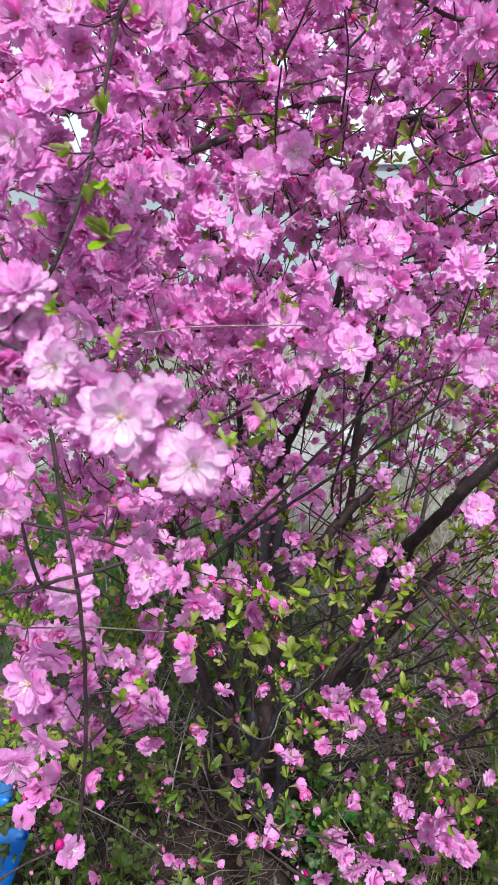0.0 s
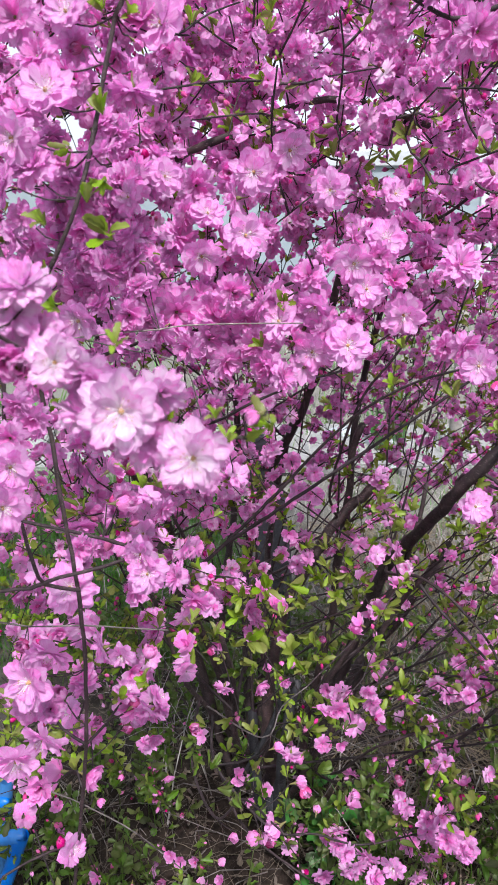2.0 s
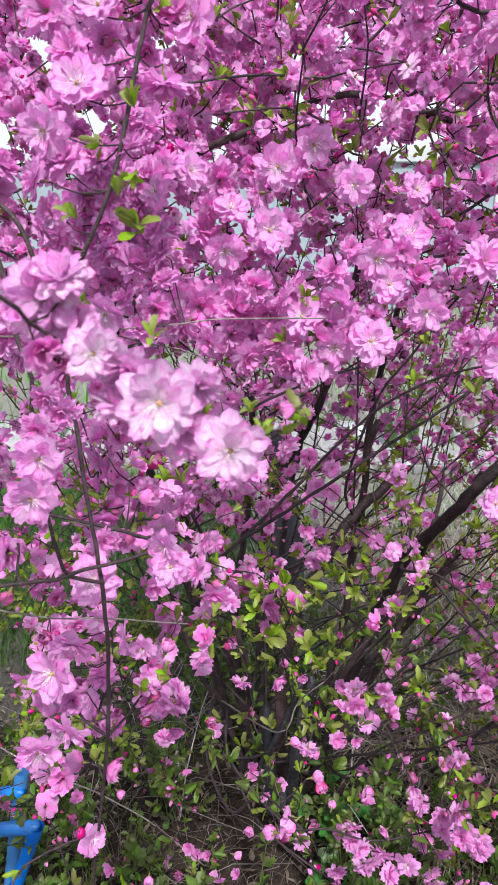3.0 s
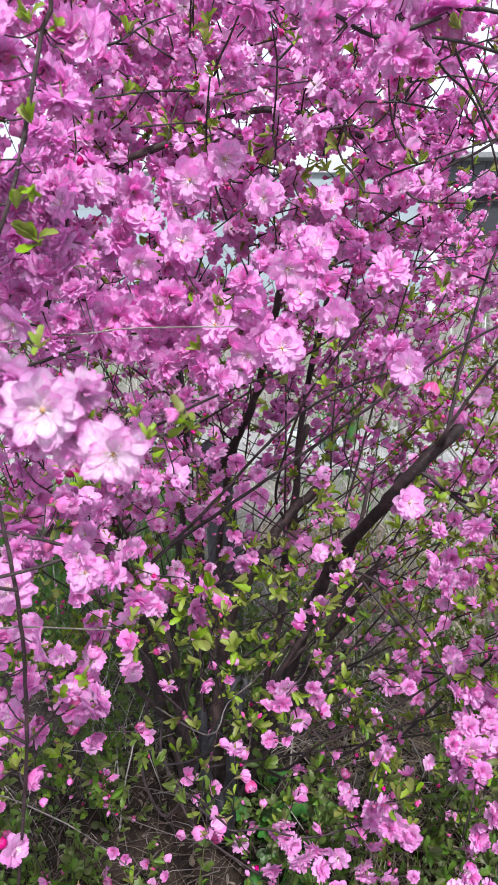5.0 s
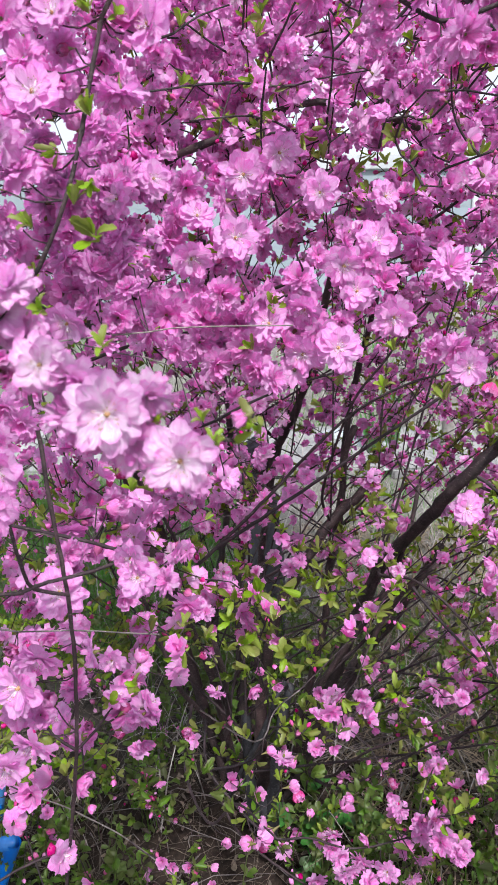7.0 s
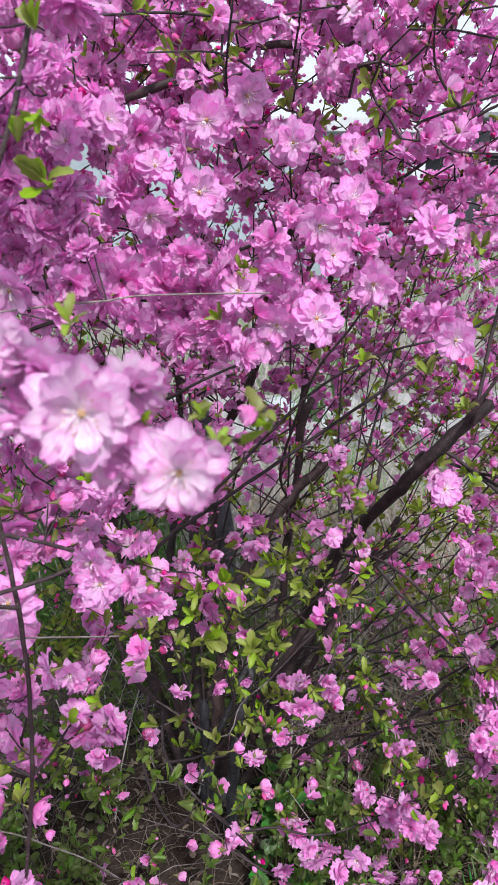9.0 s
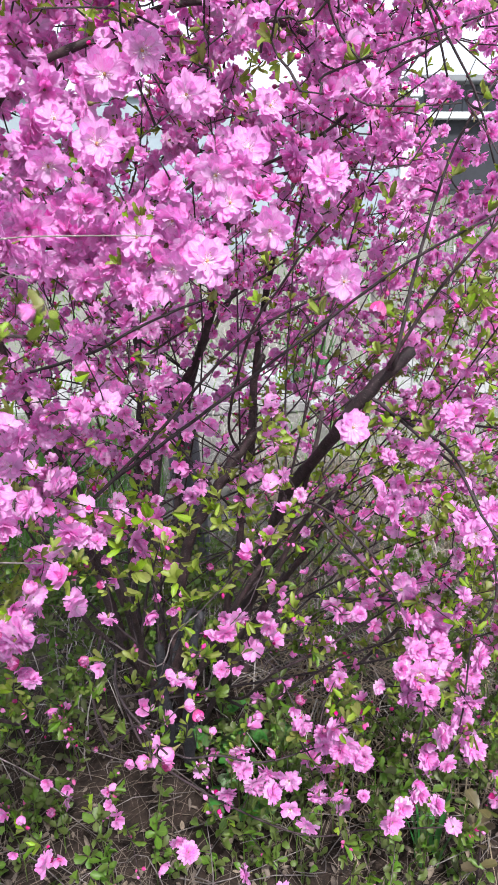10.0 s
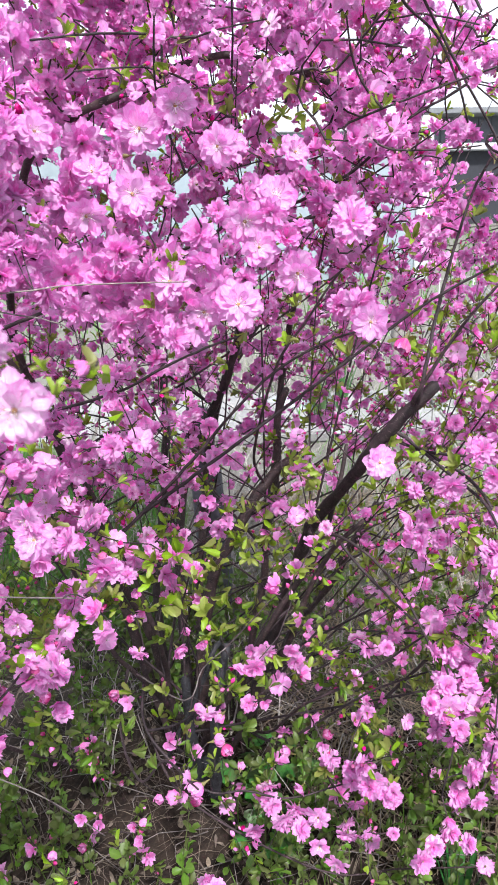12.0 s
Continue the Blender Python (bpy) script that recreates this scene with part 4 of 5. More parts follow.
grow("branch", 0.0035, 0.0015, (0.049, 0.816, 0.398), (0.113, 0.814, 0.390), (0.178, 0.810, 0.374), (0.275, 0.815, 0.390), (0.325, 0.794, 0.390))
grow("branch", 0.0035, 0.0015, (-0.024, 0.697, 0.532), (0.011, 0.662, 0.590), (0.041, 0.589, 0.628), (0.052, 0.570, 0.633))
grow("branch", 0.0030, 0.0012, (0.041, 0.846, 0.507), (0.054, 0.775, 0.625), (0.038, 0.742, 0.729), (0.050, 0.719, 0.795))
grow("branch", 0.0030, 0.0015, (0.216, 0.778, 0.268), (0.335, 0.770, 0.267), (0.443, 0.726, 0.309))

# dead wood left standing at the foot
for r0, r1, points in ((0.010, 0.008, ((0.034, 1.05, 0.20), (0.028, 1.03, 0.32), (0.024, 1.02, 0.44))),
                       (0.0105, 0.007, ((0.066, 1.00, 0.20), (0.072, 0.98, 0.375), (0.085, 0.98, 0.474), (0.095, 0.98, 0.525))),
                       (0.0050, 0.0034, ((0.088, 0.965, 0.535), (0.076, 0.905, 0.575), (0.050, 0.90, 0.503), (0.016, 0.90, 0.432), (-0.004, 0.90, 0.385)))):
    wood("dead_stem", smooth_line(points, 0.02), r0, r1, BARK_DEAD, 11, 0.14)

# shapes shared by the blossom
KINDS = {"o": [blossom("open", 100 + k) for k in range(4)], "d": [blossom("double", 200 + k) for k in range(5)],
         "p": [blossom("pompon", 250 + k) for k in range(3)], "h": [blossom("half", 300 + k) for k in range(3)], "b": [bud_shape(400 + k) for k in range(3)]}
KINDS["w"], KINDS["v"] = [blossom("double", 230 + k) for k in range(3)], [blossom("open", 130 + k) for k in range(3)]
MESHES = {k: [(only(s, (0, 1)).mesh("bud" if k == "b" else "flower", BUD_SLOTS if k == "b" else LIT_SLOTS if k in "vw" else FLOWER_SLOTS), only(s, (3,)).mesh("calyx", FLOWER_SLOTS),
               only(s, (2, 4)).mesh("flower_eye", FLOWER_SLOTS) if k in "ov" else None) for s in v] for k, v in KINDS.items()}
FAR = {"o": [blossom("open", 500 + k, False).joined() for k in range(3)], "d": [blossom("double", 600 + k, False, None, k == 0, k in (2, 5)).joined() for k in range(6)],
       "h": [blossom("half", 700 + k, False).joined() for k in range(3)], "b": [bud_shape(800 + k, False).joined() for k in range(3)]}
NEAR = {"o": [blossom("open", 540 + k, True, (3, 4)).joined() for k in range(4)], "d": [blossom("pompon" if k % 2 else "double", 640 + k, True, (3, 4)).joined() for k in range(6)],
        "h": [blossom("half", 740 + k, True, (3, 4)).joined() for k in range(3)]}
MID = {"o": [blossom("open", 520 + k, False, (2, 3)).joined() for k in range(4)], "d": [blossom("double" if k % 2 else "pompon", 620 + k, False, (2, 3), k == 4, k in (1, 6)).joined() for k in range(8)],
       "h": [blossom("half", 720 + k, False, (2, 3)).joined() for k in range(3)]}
TUFTS = [tuft_shape(900 + k, 5 + k % 3, 0.40, apart=True) for k in range(5)]
TUFT_MESHES = [[s.mesh("leaf", [LEAF]) for s in t] for t in TUFTS]
TUFT_OLD_SHADED = [[s.mesh("leaf", [LEAF_OLD_SHADED]) for s in t] for t in TUFTS]
TUFT_PACKS = [tuft_shape(920 + k, 3 + k % 3, 0.42, teeth=5).joined() for k in range(5)]


def bloom(rows):
    """Single blossoms and buds on a spray: kind, place, width."""
    for kind, x, y, z, size in rows:
        p = np.array((x, y, z))
        out = np.array((0.25 * (x - 0.05), -1.0, 0.05)) + rng.normal(0, 0.12 if y < 0.36 and kind == "o" else 0.34 if kind == "o" or y < 0.36 else 0.80, 3)
        if kind == "b":
            out = np.array((0, -0.35, 0.25)) + rng.normal(0, 0.6, 3)
        width = size * (1.10 if y < 0.5 else 1.02 if z > 0.85 else 0.88) * (1.0 if kind != "b" else 0.8 if y > 0.36 else 0.62) * rng.uniform(0.95, 1.08)
        m = aim(p - SHRUB_AT, out, width, rng.uniform(0, 6.28))
        kind = {"d": "w", "o": "v"}.get(kind, kind) if y < 0.36 else kind  # the foremost ones take whiter petals, their strong light painted into the colour
        me = MESHES[kind][rng.randint(len(MESHES[kind]))]
        made = part("bud" if kind == "b" else "flower", me[0], shrub, m=Matrix(m.tolist()))
        part("calyx", me[1], made, "reddish green calyx")
        if me[2]:
            part("flower_eye", me[2], made, "white filaments round a tan eye")
        # the short spur that holds it
        back = p - out / np.linalg.norm(out) * width * (0.30 if kind != "b" else 0.5)
        near = nearest(back)
        if np.linalg.norm(near[:3] - back) < 0.05:
            SPURS.append((back, near[:3]))


SPURS = []
bloom([
    ("d", -0.046, 0.667, 1.141, 0.049), ("p", -0.010, 0.680, 1.137, 0.048), ("d", -0.016, 0.674, 1.114, 0.039), ("p", 0.008, 0.646, 1.160, 0.038),
    ("d", 0.034, 0.650, 1.149, 0.032), ("o", 0.050, 0.651, 1.133, 0.039), ("o", 0.082, 0.640, 1.147, 0.034), ("p", 0.028, 0.661, 1.110, 0.039),
    ("d", 0.001, 0.666, 1.094, 0.038), ("p", 0.040, 0.651, 1.091, 0.041), ("o", 0.080, 0.635, 1.107, 0.034), ("o", 0.110, 0.621, 1.114, 0.045),
    ("d", 0.095, 0.640, 1.124, 0.031), ("p", 0.073, 0.640, 1.092, 0.032), ("d", -0.035, 0.646, 1.110, 0.032), ("p", 0.019, 0.670, 1.133, 0.035),
    ("h", 0.064, 0.642, 1.115, 0.031), ("d", -0.060, 0.644, 1.128, 0.038), ("p", 0.121, 0.680, 1.131, 0.024), ("d", 0.053, 0.624, 1.086, 0.029),
])
bloom([
    ("o", 0.028, 0.702, 1.268, 0.043), ("o", 0.062, 0.703, 1.287, 0.042), ("d", -0.028, 0.722, 1.258, 0.044), ("o", -0.015, 0.677, 1.230, 0.034),
    ("d", 0.011, 0.707, 1.245, 0.036), ("o", 0.020, 0.670, 1.210, 0.043), ("d", -0.043, 0.700, 1.210, 0.041), ("o", -0.020, 0.651, 1.192, 0.039),
    ("d", 0.019, 0.718, 1.192, 0.034), ("o", 0.099, 0.687, 1.250, 0.036), ("h", 0.004, 0.739, 1.271, 0.028), ("d", 0.045, 0.707, 1.267, 0.030),
    ("d", 0.040, 0.716, 1.219, 0.028), ("h", -0.004, 0.690, 1.208, 0.027), ("d", -0.037, 0.696, 1.231, 0.034), ("d", -0.054, 0.709, 1.195, 0.025),
])
bloom([
    ("o", 0.122, 0.680, 1.184, 0.043), ("o", 0.153, 0.689, 1.205, 0.040), ("d", 0.147, 0.682, 1.190, 0.033), ("h", 0.162, 0.683, 1.168, 0.028),
    ("o", 0.135, 0.681, 1.160, 0.036), ("o", 0.172, 0.682, 1.135, 0.045), ("d", 0.228, 0.694, 1.182, 0.048), ("d", 0.203, 0.728, 1.199, 0.033),
    ("h", 0.221, 0.718, 1.194, 0.035), ("b", 0.151, 0.698, 1.142, 0.020), ("b", 0.202, 0.726, 1.179, 0.018), ("d", 0.231, 0.675, 1.105, 0.034),
    ("o", 0.234, 0.638, 1.092, 0.036), ("d", 0.218, 0.695, 1.102, 0.030), ("b", 0.233, 0.735, 1.137, 0.016), ("d", 0.124, 0.697, 1.207, 0.026),
    ("d", 0.098, 0.686, 1.194, 0.024), ("d", 0.179, 0.707, 1.178, 0.022),
])
bloom([
    ("o", -0.101, 0.466, 1.292, 0.033), ("d", -0.123, 0.491, 1.339, 0.033), ("o", -0.088, 0.478, 1.338, 0.029), ("o", -0.119, 0.449, 1.263, 0.031),
    ("d", -0.108, 0.479, 1.314, 0.028), ("d", -0.049, 0.472, 1.293, 0.030), ("o", -0.029, 0.470, 1.329, 0.035), ("h", -0.043, 0.474, 1.332, 0.027),
    ("b", -0.135, 0.509, 1.315, 0.011), ("h", -0.059, 0.481, 1.314, 0.020), ("d", -0.087, 0.498, 1.325, 0.025), ("d", -0.067, 0.458, 1.255, 0.024),
    ("d", -0.095, 0.472, 1.252, 0.020), ("d", -0.110, 0.456, 1.247, 0.028), ("b", -0.077, 0.476, 1.272, 0.011), ("b", -0.052, 0.508, 1.330, 0.009),
    ("b", -0.082, 0.492, 1.322, 0.009), ("d", -0.122, 0.487, 1.284, 0.025), ("d", -0.125, 0.444, 1.236, 0.024), ("d", -0.119, 0.455, 1.217, 0.021),
])
bloom([
    ("p", -0.081, 0.558, 1.223, 0.031), ("o", -0.065, 0.538, 1.235, 0.025), ("p", -0.087, 0.546, 1.184, 0.036), ("p", -0.063, 0.538, 1.191, 0.030),
    ("o", -0.101, 0.508, 1.149, 0.034), ("p", -0.067, 0.525, 1.151, 0.030), ("p", -0.079, 0.525, 1.135, 0.031), ("p", -0.064, 0.531, 1.208, 0.027),
    ("p", -0.102, 0.553, 1.170, 0.027), ("b", -0.124, 0.566, 1.224, 0.016), ("b", -0.136, 0.575, 1.195, 0.016), ("h", -0.121, 0.529, 1.175, 0.018),
    ("p", -0.092, 0.542, 1.159, 0.026), ("p", -0.059, 0.528, 1.172, 0.023), ("p", -0.075, 0.548, 1.244, 0.025), ("p", -0.055, 0.539, 1.146, 0.026),
    ("p", -0.105, 0.535, 1.194, 0.025), ("p", -0.146, 0.562, 1.204, 0.031), ("p", -0.147, 0.527, 1.208, 0.029), ("b", -0.115, 0.551, 1.167, 0.022),
])
bloom([
    ("d", -0.084, 0.306, 1.174, 0.036), ("o", -0.059, 0.286, 1.153, 0.023), ("o", -0.031, 0.277, 1.134, 0.033), ("d", -0.016, 0.290, 1.138, 0.025),
    ("o", -0.002, 0.276, 1.114, 0.031), ("d", -0.074, 0.300, 1.184, 0.026), ("h", -0.082, 0.292, 1.154, 0.022), ("d", -0.046, 0.290, 1.146, 0.028),
    ("d", -0.024, 0.292, 1.119, 0.027), ("d", -0.050, 0.290, 1.131, 0.024), ("b", -0.076, 0.290, 1.150, 0.014), ("d", -0.073, 0.310, 1.162, 0.025),
    ("h", -0.042, 0.292, 1.123, 0.019), ("d", -0.020, 0.303, 1.112, 0.023), ("b", 0.026, 0.301, 1.127, 0.010),
])
bloom([
    ("o", -0.131, 0.424, 1.065, 0.032), ("o", -0.136, 0.417, 1.040, 0.032), ("d", -0.124, 0.455, 1.089, 0.023), ("h", -0.121, 0.459, 1.063, 0.015),
    ("d", -0.137, 0.446, 1.078, 0.026), ("d", -0.132, 0.454, 1.099, 0.022),
])
bloom([
    ("o", -0.153, 0.478, 0.871, 0.042), ("o", -0.136, 0.481, 0.894, 0.037), ("o", -0.141, 0.462, 0.831, 0.035), ("o", -0.164, 0.461, 0.812, 0.035),
    ("o", -0.119, 0.493, 0.945, 0.037), ("o", -0.062, 0.490, 0.974, 0.028), ("o", -0.057, 0.487, 0.959, 0.029), ("d", -0.039, 0.516, 0.942, 0.028),
    ("b", -0.093, 0.555, 0.991, 0.017), ("h", -0.161, 0.456, 0.764, 0.025), ("h", -0.148, 0.465, 0.783, 0.024), ("b", -0.136, 0.505, 0.837, 0.017),
    ("b", -0.163, 0.505, 0.888, 0.015), ("b", -0.183, 0.521, 0.848, 0.015), ("b", -0.131, 0.497, 0.871, 0.012), ("d", -0.118, 0.523, 0.964, 0.026),
    ("o", -0.092, 0.473, 0.904, 0.027),
])
bloom([
    ("o", -0.088, 0.519, 0.868, 0.024), ("d", -0.121, 0.583, 0.937, 0.022), ("h", -0.088, 0.573, 0.947, 0.025), ("d", -0.057, 0.588, 0.973, 0.025),
    ("b", -0.083, 0.621, 0.997, 0.021), ("d", -0.088, 0.575, 0.991, 0.022), ("h", -0.068, 0.533, 0.776, 0.025), ("d", -0.073, 0.543, 0.804, 0.018),
    ("b", -0.194, 0.567, 0.835, 0.012), ("b", -0.172, 0.549, 0.732, 0.012), ("h", -0.153, 0.515, 0.719, 0.017), ("b", -0.118, 0.546, 0.784, 0.012),
    ("b", -0.117, 0.516, 0.725, 0.011), ("h", -0.053, 0.509, 0.669, 0.017), ("d", -0.103, 0.603, 0.962, 0.021), ("b", -0.088, 0.536, 0.788, 0.015),
])
bloom([
    ("h", 0.051, 0.743, 0.787, 0.039), ("d", 0.028, 0.749, 0.771, 0.032), ("h", 0.064, 0.721, 0.763, 0.030), ("h", 0.031, 0.727, 0.696, 0.034),
    ("b", -0.034, 0.771, 0.713, 0.015), ("b", 0.043, 0.755, 0.702, 0.015), ("b", -0.046, 0.712, 0.652, 0.019), ("b", 0.082, 0.708, 0.613, 0.020),
    ("b", 0.082, 0.695, 0.578, 0.020), ("b", 0.054, 0.676, 0.539, 0.028), ("b", 0.035, 0.712, 0.482, 0.024), ("b", 0.047, 0.698, 0.629, 0.016),
    ("h", 0.017, 0.671, 0.581, 0.018), ("b", -0.000, 0.692, 0.511, 0.016), ("b", 0.101, 0.714, 0.520, 0.015), ("b", 0.108, 0.738, 0.747, 0.012),
    ("b", 0.077, 0.761, 0.699, 0.013), ("d", -0.022, 0.735, 0.793, 0.026), ("h", -0.016, 0.753, 0.761, 0.020), ("h", 0.060, 0.695, 0.723, 0.019),
])
bloom([
    ("d", 0.168, 0.870, 0.531, 0.039), ("b", 0.187, 0.883, 0.389, 0.024), ("b", 0.239, 0.891, 0.412, 0.024), ("d", 0.233, 0.805, 0.441, 0.036),
    ("d", 0.184, 0.795, 0.368, 0.043), ("d", 0.166, 0.825, 0.313, 0.043), ("o", 0.213, 0.780, 0.364, 0.042), ("d", 0.277, 0.835, 0.387, 0.040),
    ("d", 0.304, 0.840, 0.352, 0.045), ("d", 0.329, 0.818, 0.354, 0.044), ("d", 0.147, 0.823, 0.359, 0.036), ("d", 0.289, 0.835, 0.488, 0.032),
    ("d", 0.279, 0.858, 0.608, 0.029), ("d", 0.318, 0.875, 0.626, 0.026), ("b", 0.315, 0.893, 0.565, 0.025), ("o", 0.145, 0.858, 0.592, 0.038),
    ("d", 0.192, 0.854, 0.576, 0.034), ("d", 0.120, 0.789, 0.342, 0.035), ("d", 0.255, 0.841, 0.343, 0.037), ("d", 0.268, 0.785, 0.380, 0.035),
    ("h", 0.194, 0.814, 0.390, 0.029), ("d", 0.257, 0.794, 0.336, 0.032),
])
bloom([
    ("d", 0.369, 0.807, 0.656, 0.042), ("d", 0.394, 0.788, 0.622, 0.050), ("d", 0.417, 0.779, 0.573, 0.050), ("o", 0.374, 0.732, 0.578, 0.046),
    ("d", 0.394, 0.750, 0.515, 0.045), ("d", 0.368, 0.752, 0.527, 0.044), ("d", 0.430, 0.763, 0.564, 0.042), ("d", 0.445, 0.726, 0.531, 0.044),
    ("d", 0.480, 0.787, 0.551, 0.043), ("d", 0.367, 0.784, 0.627, 0.034), ("d", 0.423, 0.801, 0.591, 0.040), ("d", 0.431, 0.768, 0.641, 0.033),
    ("d", 0.387, 0.789, 0.578, 0.039), ("d", 0.440, 0.729, 0.486, 0.041), ("d", 0.417, 0.729, 0.479, 0.033), ("d", 0.467, 0.744, 0.432, 0.039),
    ("d", 0.406, 0.751, 0.551, 0.038), ("d", 0.469, 0.781, 0.526, 0.035), ("h", 0.355, 0.745, 0.595, 0.030), ("d", 0.398, 0.734, 0.431, 0.037),
])
bloom([
    ("d", 0.419, 0.753, 0.933, 0.044), ("d", 0.410, 0.760, 0.916, 0.038), ("d", 0.406, 0.729, 0.896, 0.027), ("o", 0.413, 0.698, 0.795, 0.043),
    ("d", 0.419, 0.742, 0.796, 0.038), ("d", 0.443, 0.729, 0.807, 0.045), ("d", 0.321, 0.716, 0.821, 0.031), ("d", 0.358, 0.735, 0.885, 0.035),
    ("h", 0.309, 0.728, 0.853, 0.027), ("b", 0.411, 0.734, 0.849, 0.028), ("d", 0.365, 0.770, 0.863, 0.029), ("o", 0.266, 0.709, 0.927, 0.040),
    ("d", 0.393, 0.739, 0.925, 0.034), ("d", 0.434, 0.710, 0.766, 0.039), ("d", 0.332, 0.753, 0.819, 0.025), ("b", 0.316, 0.799, 1.048, 0.025),
    ("d", 0.448, 0.811, 1.106, 0.034), ("b", 0.428, 0.848, 1.247, 0.020), ("d", 0.445, 0.842, 1.229, 0.028), ("h", 0.287, 0.689, 0.751, 0.019),
])
bloom([
    ("d", 0.250, 0.625, 1.396, 0.045), ("d", 0.228, 0.634, 1.389, 0.041), ("d", 0.203, 0.610, 1.360, 0.044), ("h", 0.226, 0.624, 1.355, 0.030),
    ("d", 0.195, 0.642, 1.373, 0.042), ("o", 0.152, 0.623, 1.406, 0.039), ("d", 0.119, 0.628, 1.407, 0.034), ("d", 0.085, 0.633, 1.395, 0.035),
    ("d", 0.137, 0.623, 1.384, 0.030), ("d", 0.312, 0.605, 1.408, 0.039), ("d", 0.277, 0.647, 1.412, 0.031), ("d", 0.173, 0.613, 1.392, 0.036),
    ("d", 0.213, 0.621, 1.403, 0.032), ("d", 0.299, 0.627, 1.420, 0.032), ("d", 0.107, 0.661, 1.422, 0.031), ("d", 0.061, 0.634, 1.408, 0.029),
    ("d", 0.144, 0.643, 1.373, 0.029), ("d", 0.183, 0.613, 1.344, 0.025), ("b", 0.263, 0.650, 1.377, 0.024), ("d", 0.332, 0.595, 1.398, 0.028),
])
bloom([
    ("o", 0.118, 0.867, 1.267, 0.046), ("o", 0.196, 0.868, 1.259, 0.042), ("p", 0.310, 0.866, 1.279, 0.044), ("d", 0.323, 0.876, 1.220, 0.032),
    ("d", 0.001, 0.959, 1.363, 0.044), ("d", 0.022, 0.944, 1.369, 0.036), ("d", -0.084, 0.909, 1.303, 0.039), ("d", -0.105, 0.923, 1.325, 0.035),
    ("d", -0.014, 0.905, 1.303, 0.039), ("d", 0.167, 0.883, 1.327, 0.029), ("d", 0.258, 0.929, 1.326, 0.033), ("d", 0.291, 0.868, 1.328, 0.028),
    ("d", 0.273, 0.881, 1.320, 0.028), ("d", 0.334, 0.891, 1.321, 0.027), ("d", 0.358, 0.884, 1.224, 0.032), ("d", 0.361, 0.835, 1.196, 0.028),
    ("d", 0.343, 0.887, 1.239, 0.029), ("d", 0.385, 0.864, 1.278, 0.025), ("d", 0.299, 0.884, 1.211, 0.029), ("d", 0.251, 0.838, 1.211, 0.030),
])
bloom([
    ("d", -0.079, 0.905, 1.448, 0.035), ("d", -0.045, 0.880, 1.412, 0.037), ("d", -0.105, 0.914, 1.388, 0.034), ("o", -0.016, 0.857, 1.431, 0.033),
    ("d", 0.033, 0.914, 1.421, 0.035), ("d", 0.059, 0.903, 1.387, 0.037), ("d", 0.007, 0.944, 1.485, 0.035), ("d", 0.080, 0.873, 1.412, 0.032),
    ("d", 0.121, 0.895, 1.405, 0.034), ("d", 0.137, 0.849, 1.359, 0.030), ("d", 0.091, 0.871, 1.363, 0.032), ("d", -0.053, 0.922, 1.472, 0.034),
    ("d", 0.054, 0.933, 1.451, 0.031), ("d", 0.161, 0.886, 1.398, 0.030), ("d", 0.178, 0.858, 1.416, 0.029), ("d", 0.223, 0.883, 1.372, 0.030),
    ("d", 0.261, 0.895, 1.362, 0.028), ("d", 0.232, 0.857, 1.392, 0.029), ("d", 0.291, 0.872, 1.371, 0.028), ("d", 0.334, 0.876, 1.378, 0.028),
])
bloom([
    ("d", -0.131, 0.726, 0.314, 0.039), ("h", -0.171, 0.729, 0.335, 0.019), ("o", 0.221, 0.686, 0.384, 0.037), ("o", 0.201, 0.714, 0.434, 0.039),
    ("d", 0.159, 0.736, 0.415, 0.039), ("d", 0.179, 0.715, 0.415, 0.035), ("d", 0.143, 0.730, 0.442, 0.033), ("o", 0.200, 0.698, 0.402, 0.033),
    ("d", 0.246, 0.736, 0.378, 0.035), ("d", 0.273, 0.733, 0.459, 0.035), ("d", 0.296, 0.731, 0.440, 0.035), ("d", 0.254, 0.758, 0.467, 0.031),
    ("d", 0.064, 0.697, 0.344, 0.035), ("d", 0.048, 0.736, 0.320, 0.029), ("d", 0.070, 0.668, 0.285, 0.036), ("d", 0.140, 0.697, 0.294, 0.031),
    ("d", 0.187, 0.670, 0.292, 0.030), ("d", 0.349, 0.720, 0.335, 0.043), ("d", 0.366, 0.727, 0.347, 0.032), ("d", 0.416, 0.675, 0.371, 0.027),
    ("h", 0.024, 0.729, 0.286, 0.029),
])
bloom([
    ("h", -0.054, 0.582, 0.588, 0.018), ("b", -0.074, 0.591, 0.548, 0.015), ("h", -0.012, 0.581, 0.562, 0.016), ("h", -0.008, 0.587, 0.532, 0.021),
    ("h", 0.044, 0.593, 0.625, 0.025), ("b", 0.028, 0.607, 0.589, 0.021), ("d", 0.064, 0.641, 0.669, 0.027), ("b", 0.069, 0.639, 0.632, 0.019),
    ("b", 0.030, 0.620, 0.584, 0.018), ("b", -0.017, 0.610, 0.557, 0.013), ("b", -0.107, 0.590, 0.548, 0.013), ("b", -0.138, 0.588, 0.429, 0.015),
    ("b", -0.094, 0.684, 0.760, 0.022), ("h", -0.066, 0.608, 0.670, 0.018), ("d", -0.093, 0.648, 0.676, 0.027), ("b", -0.115, 0.685, 0.672, 0.023),
])


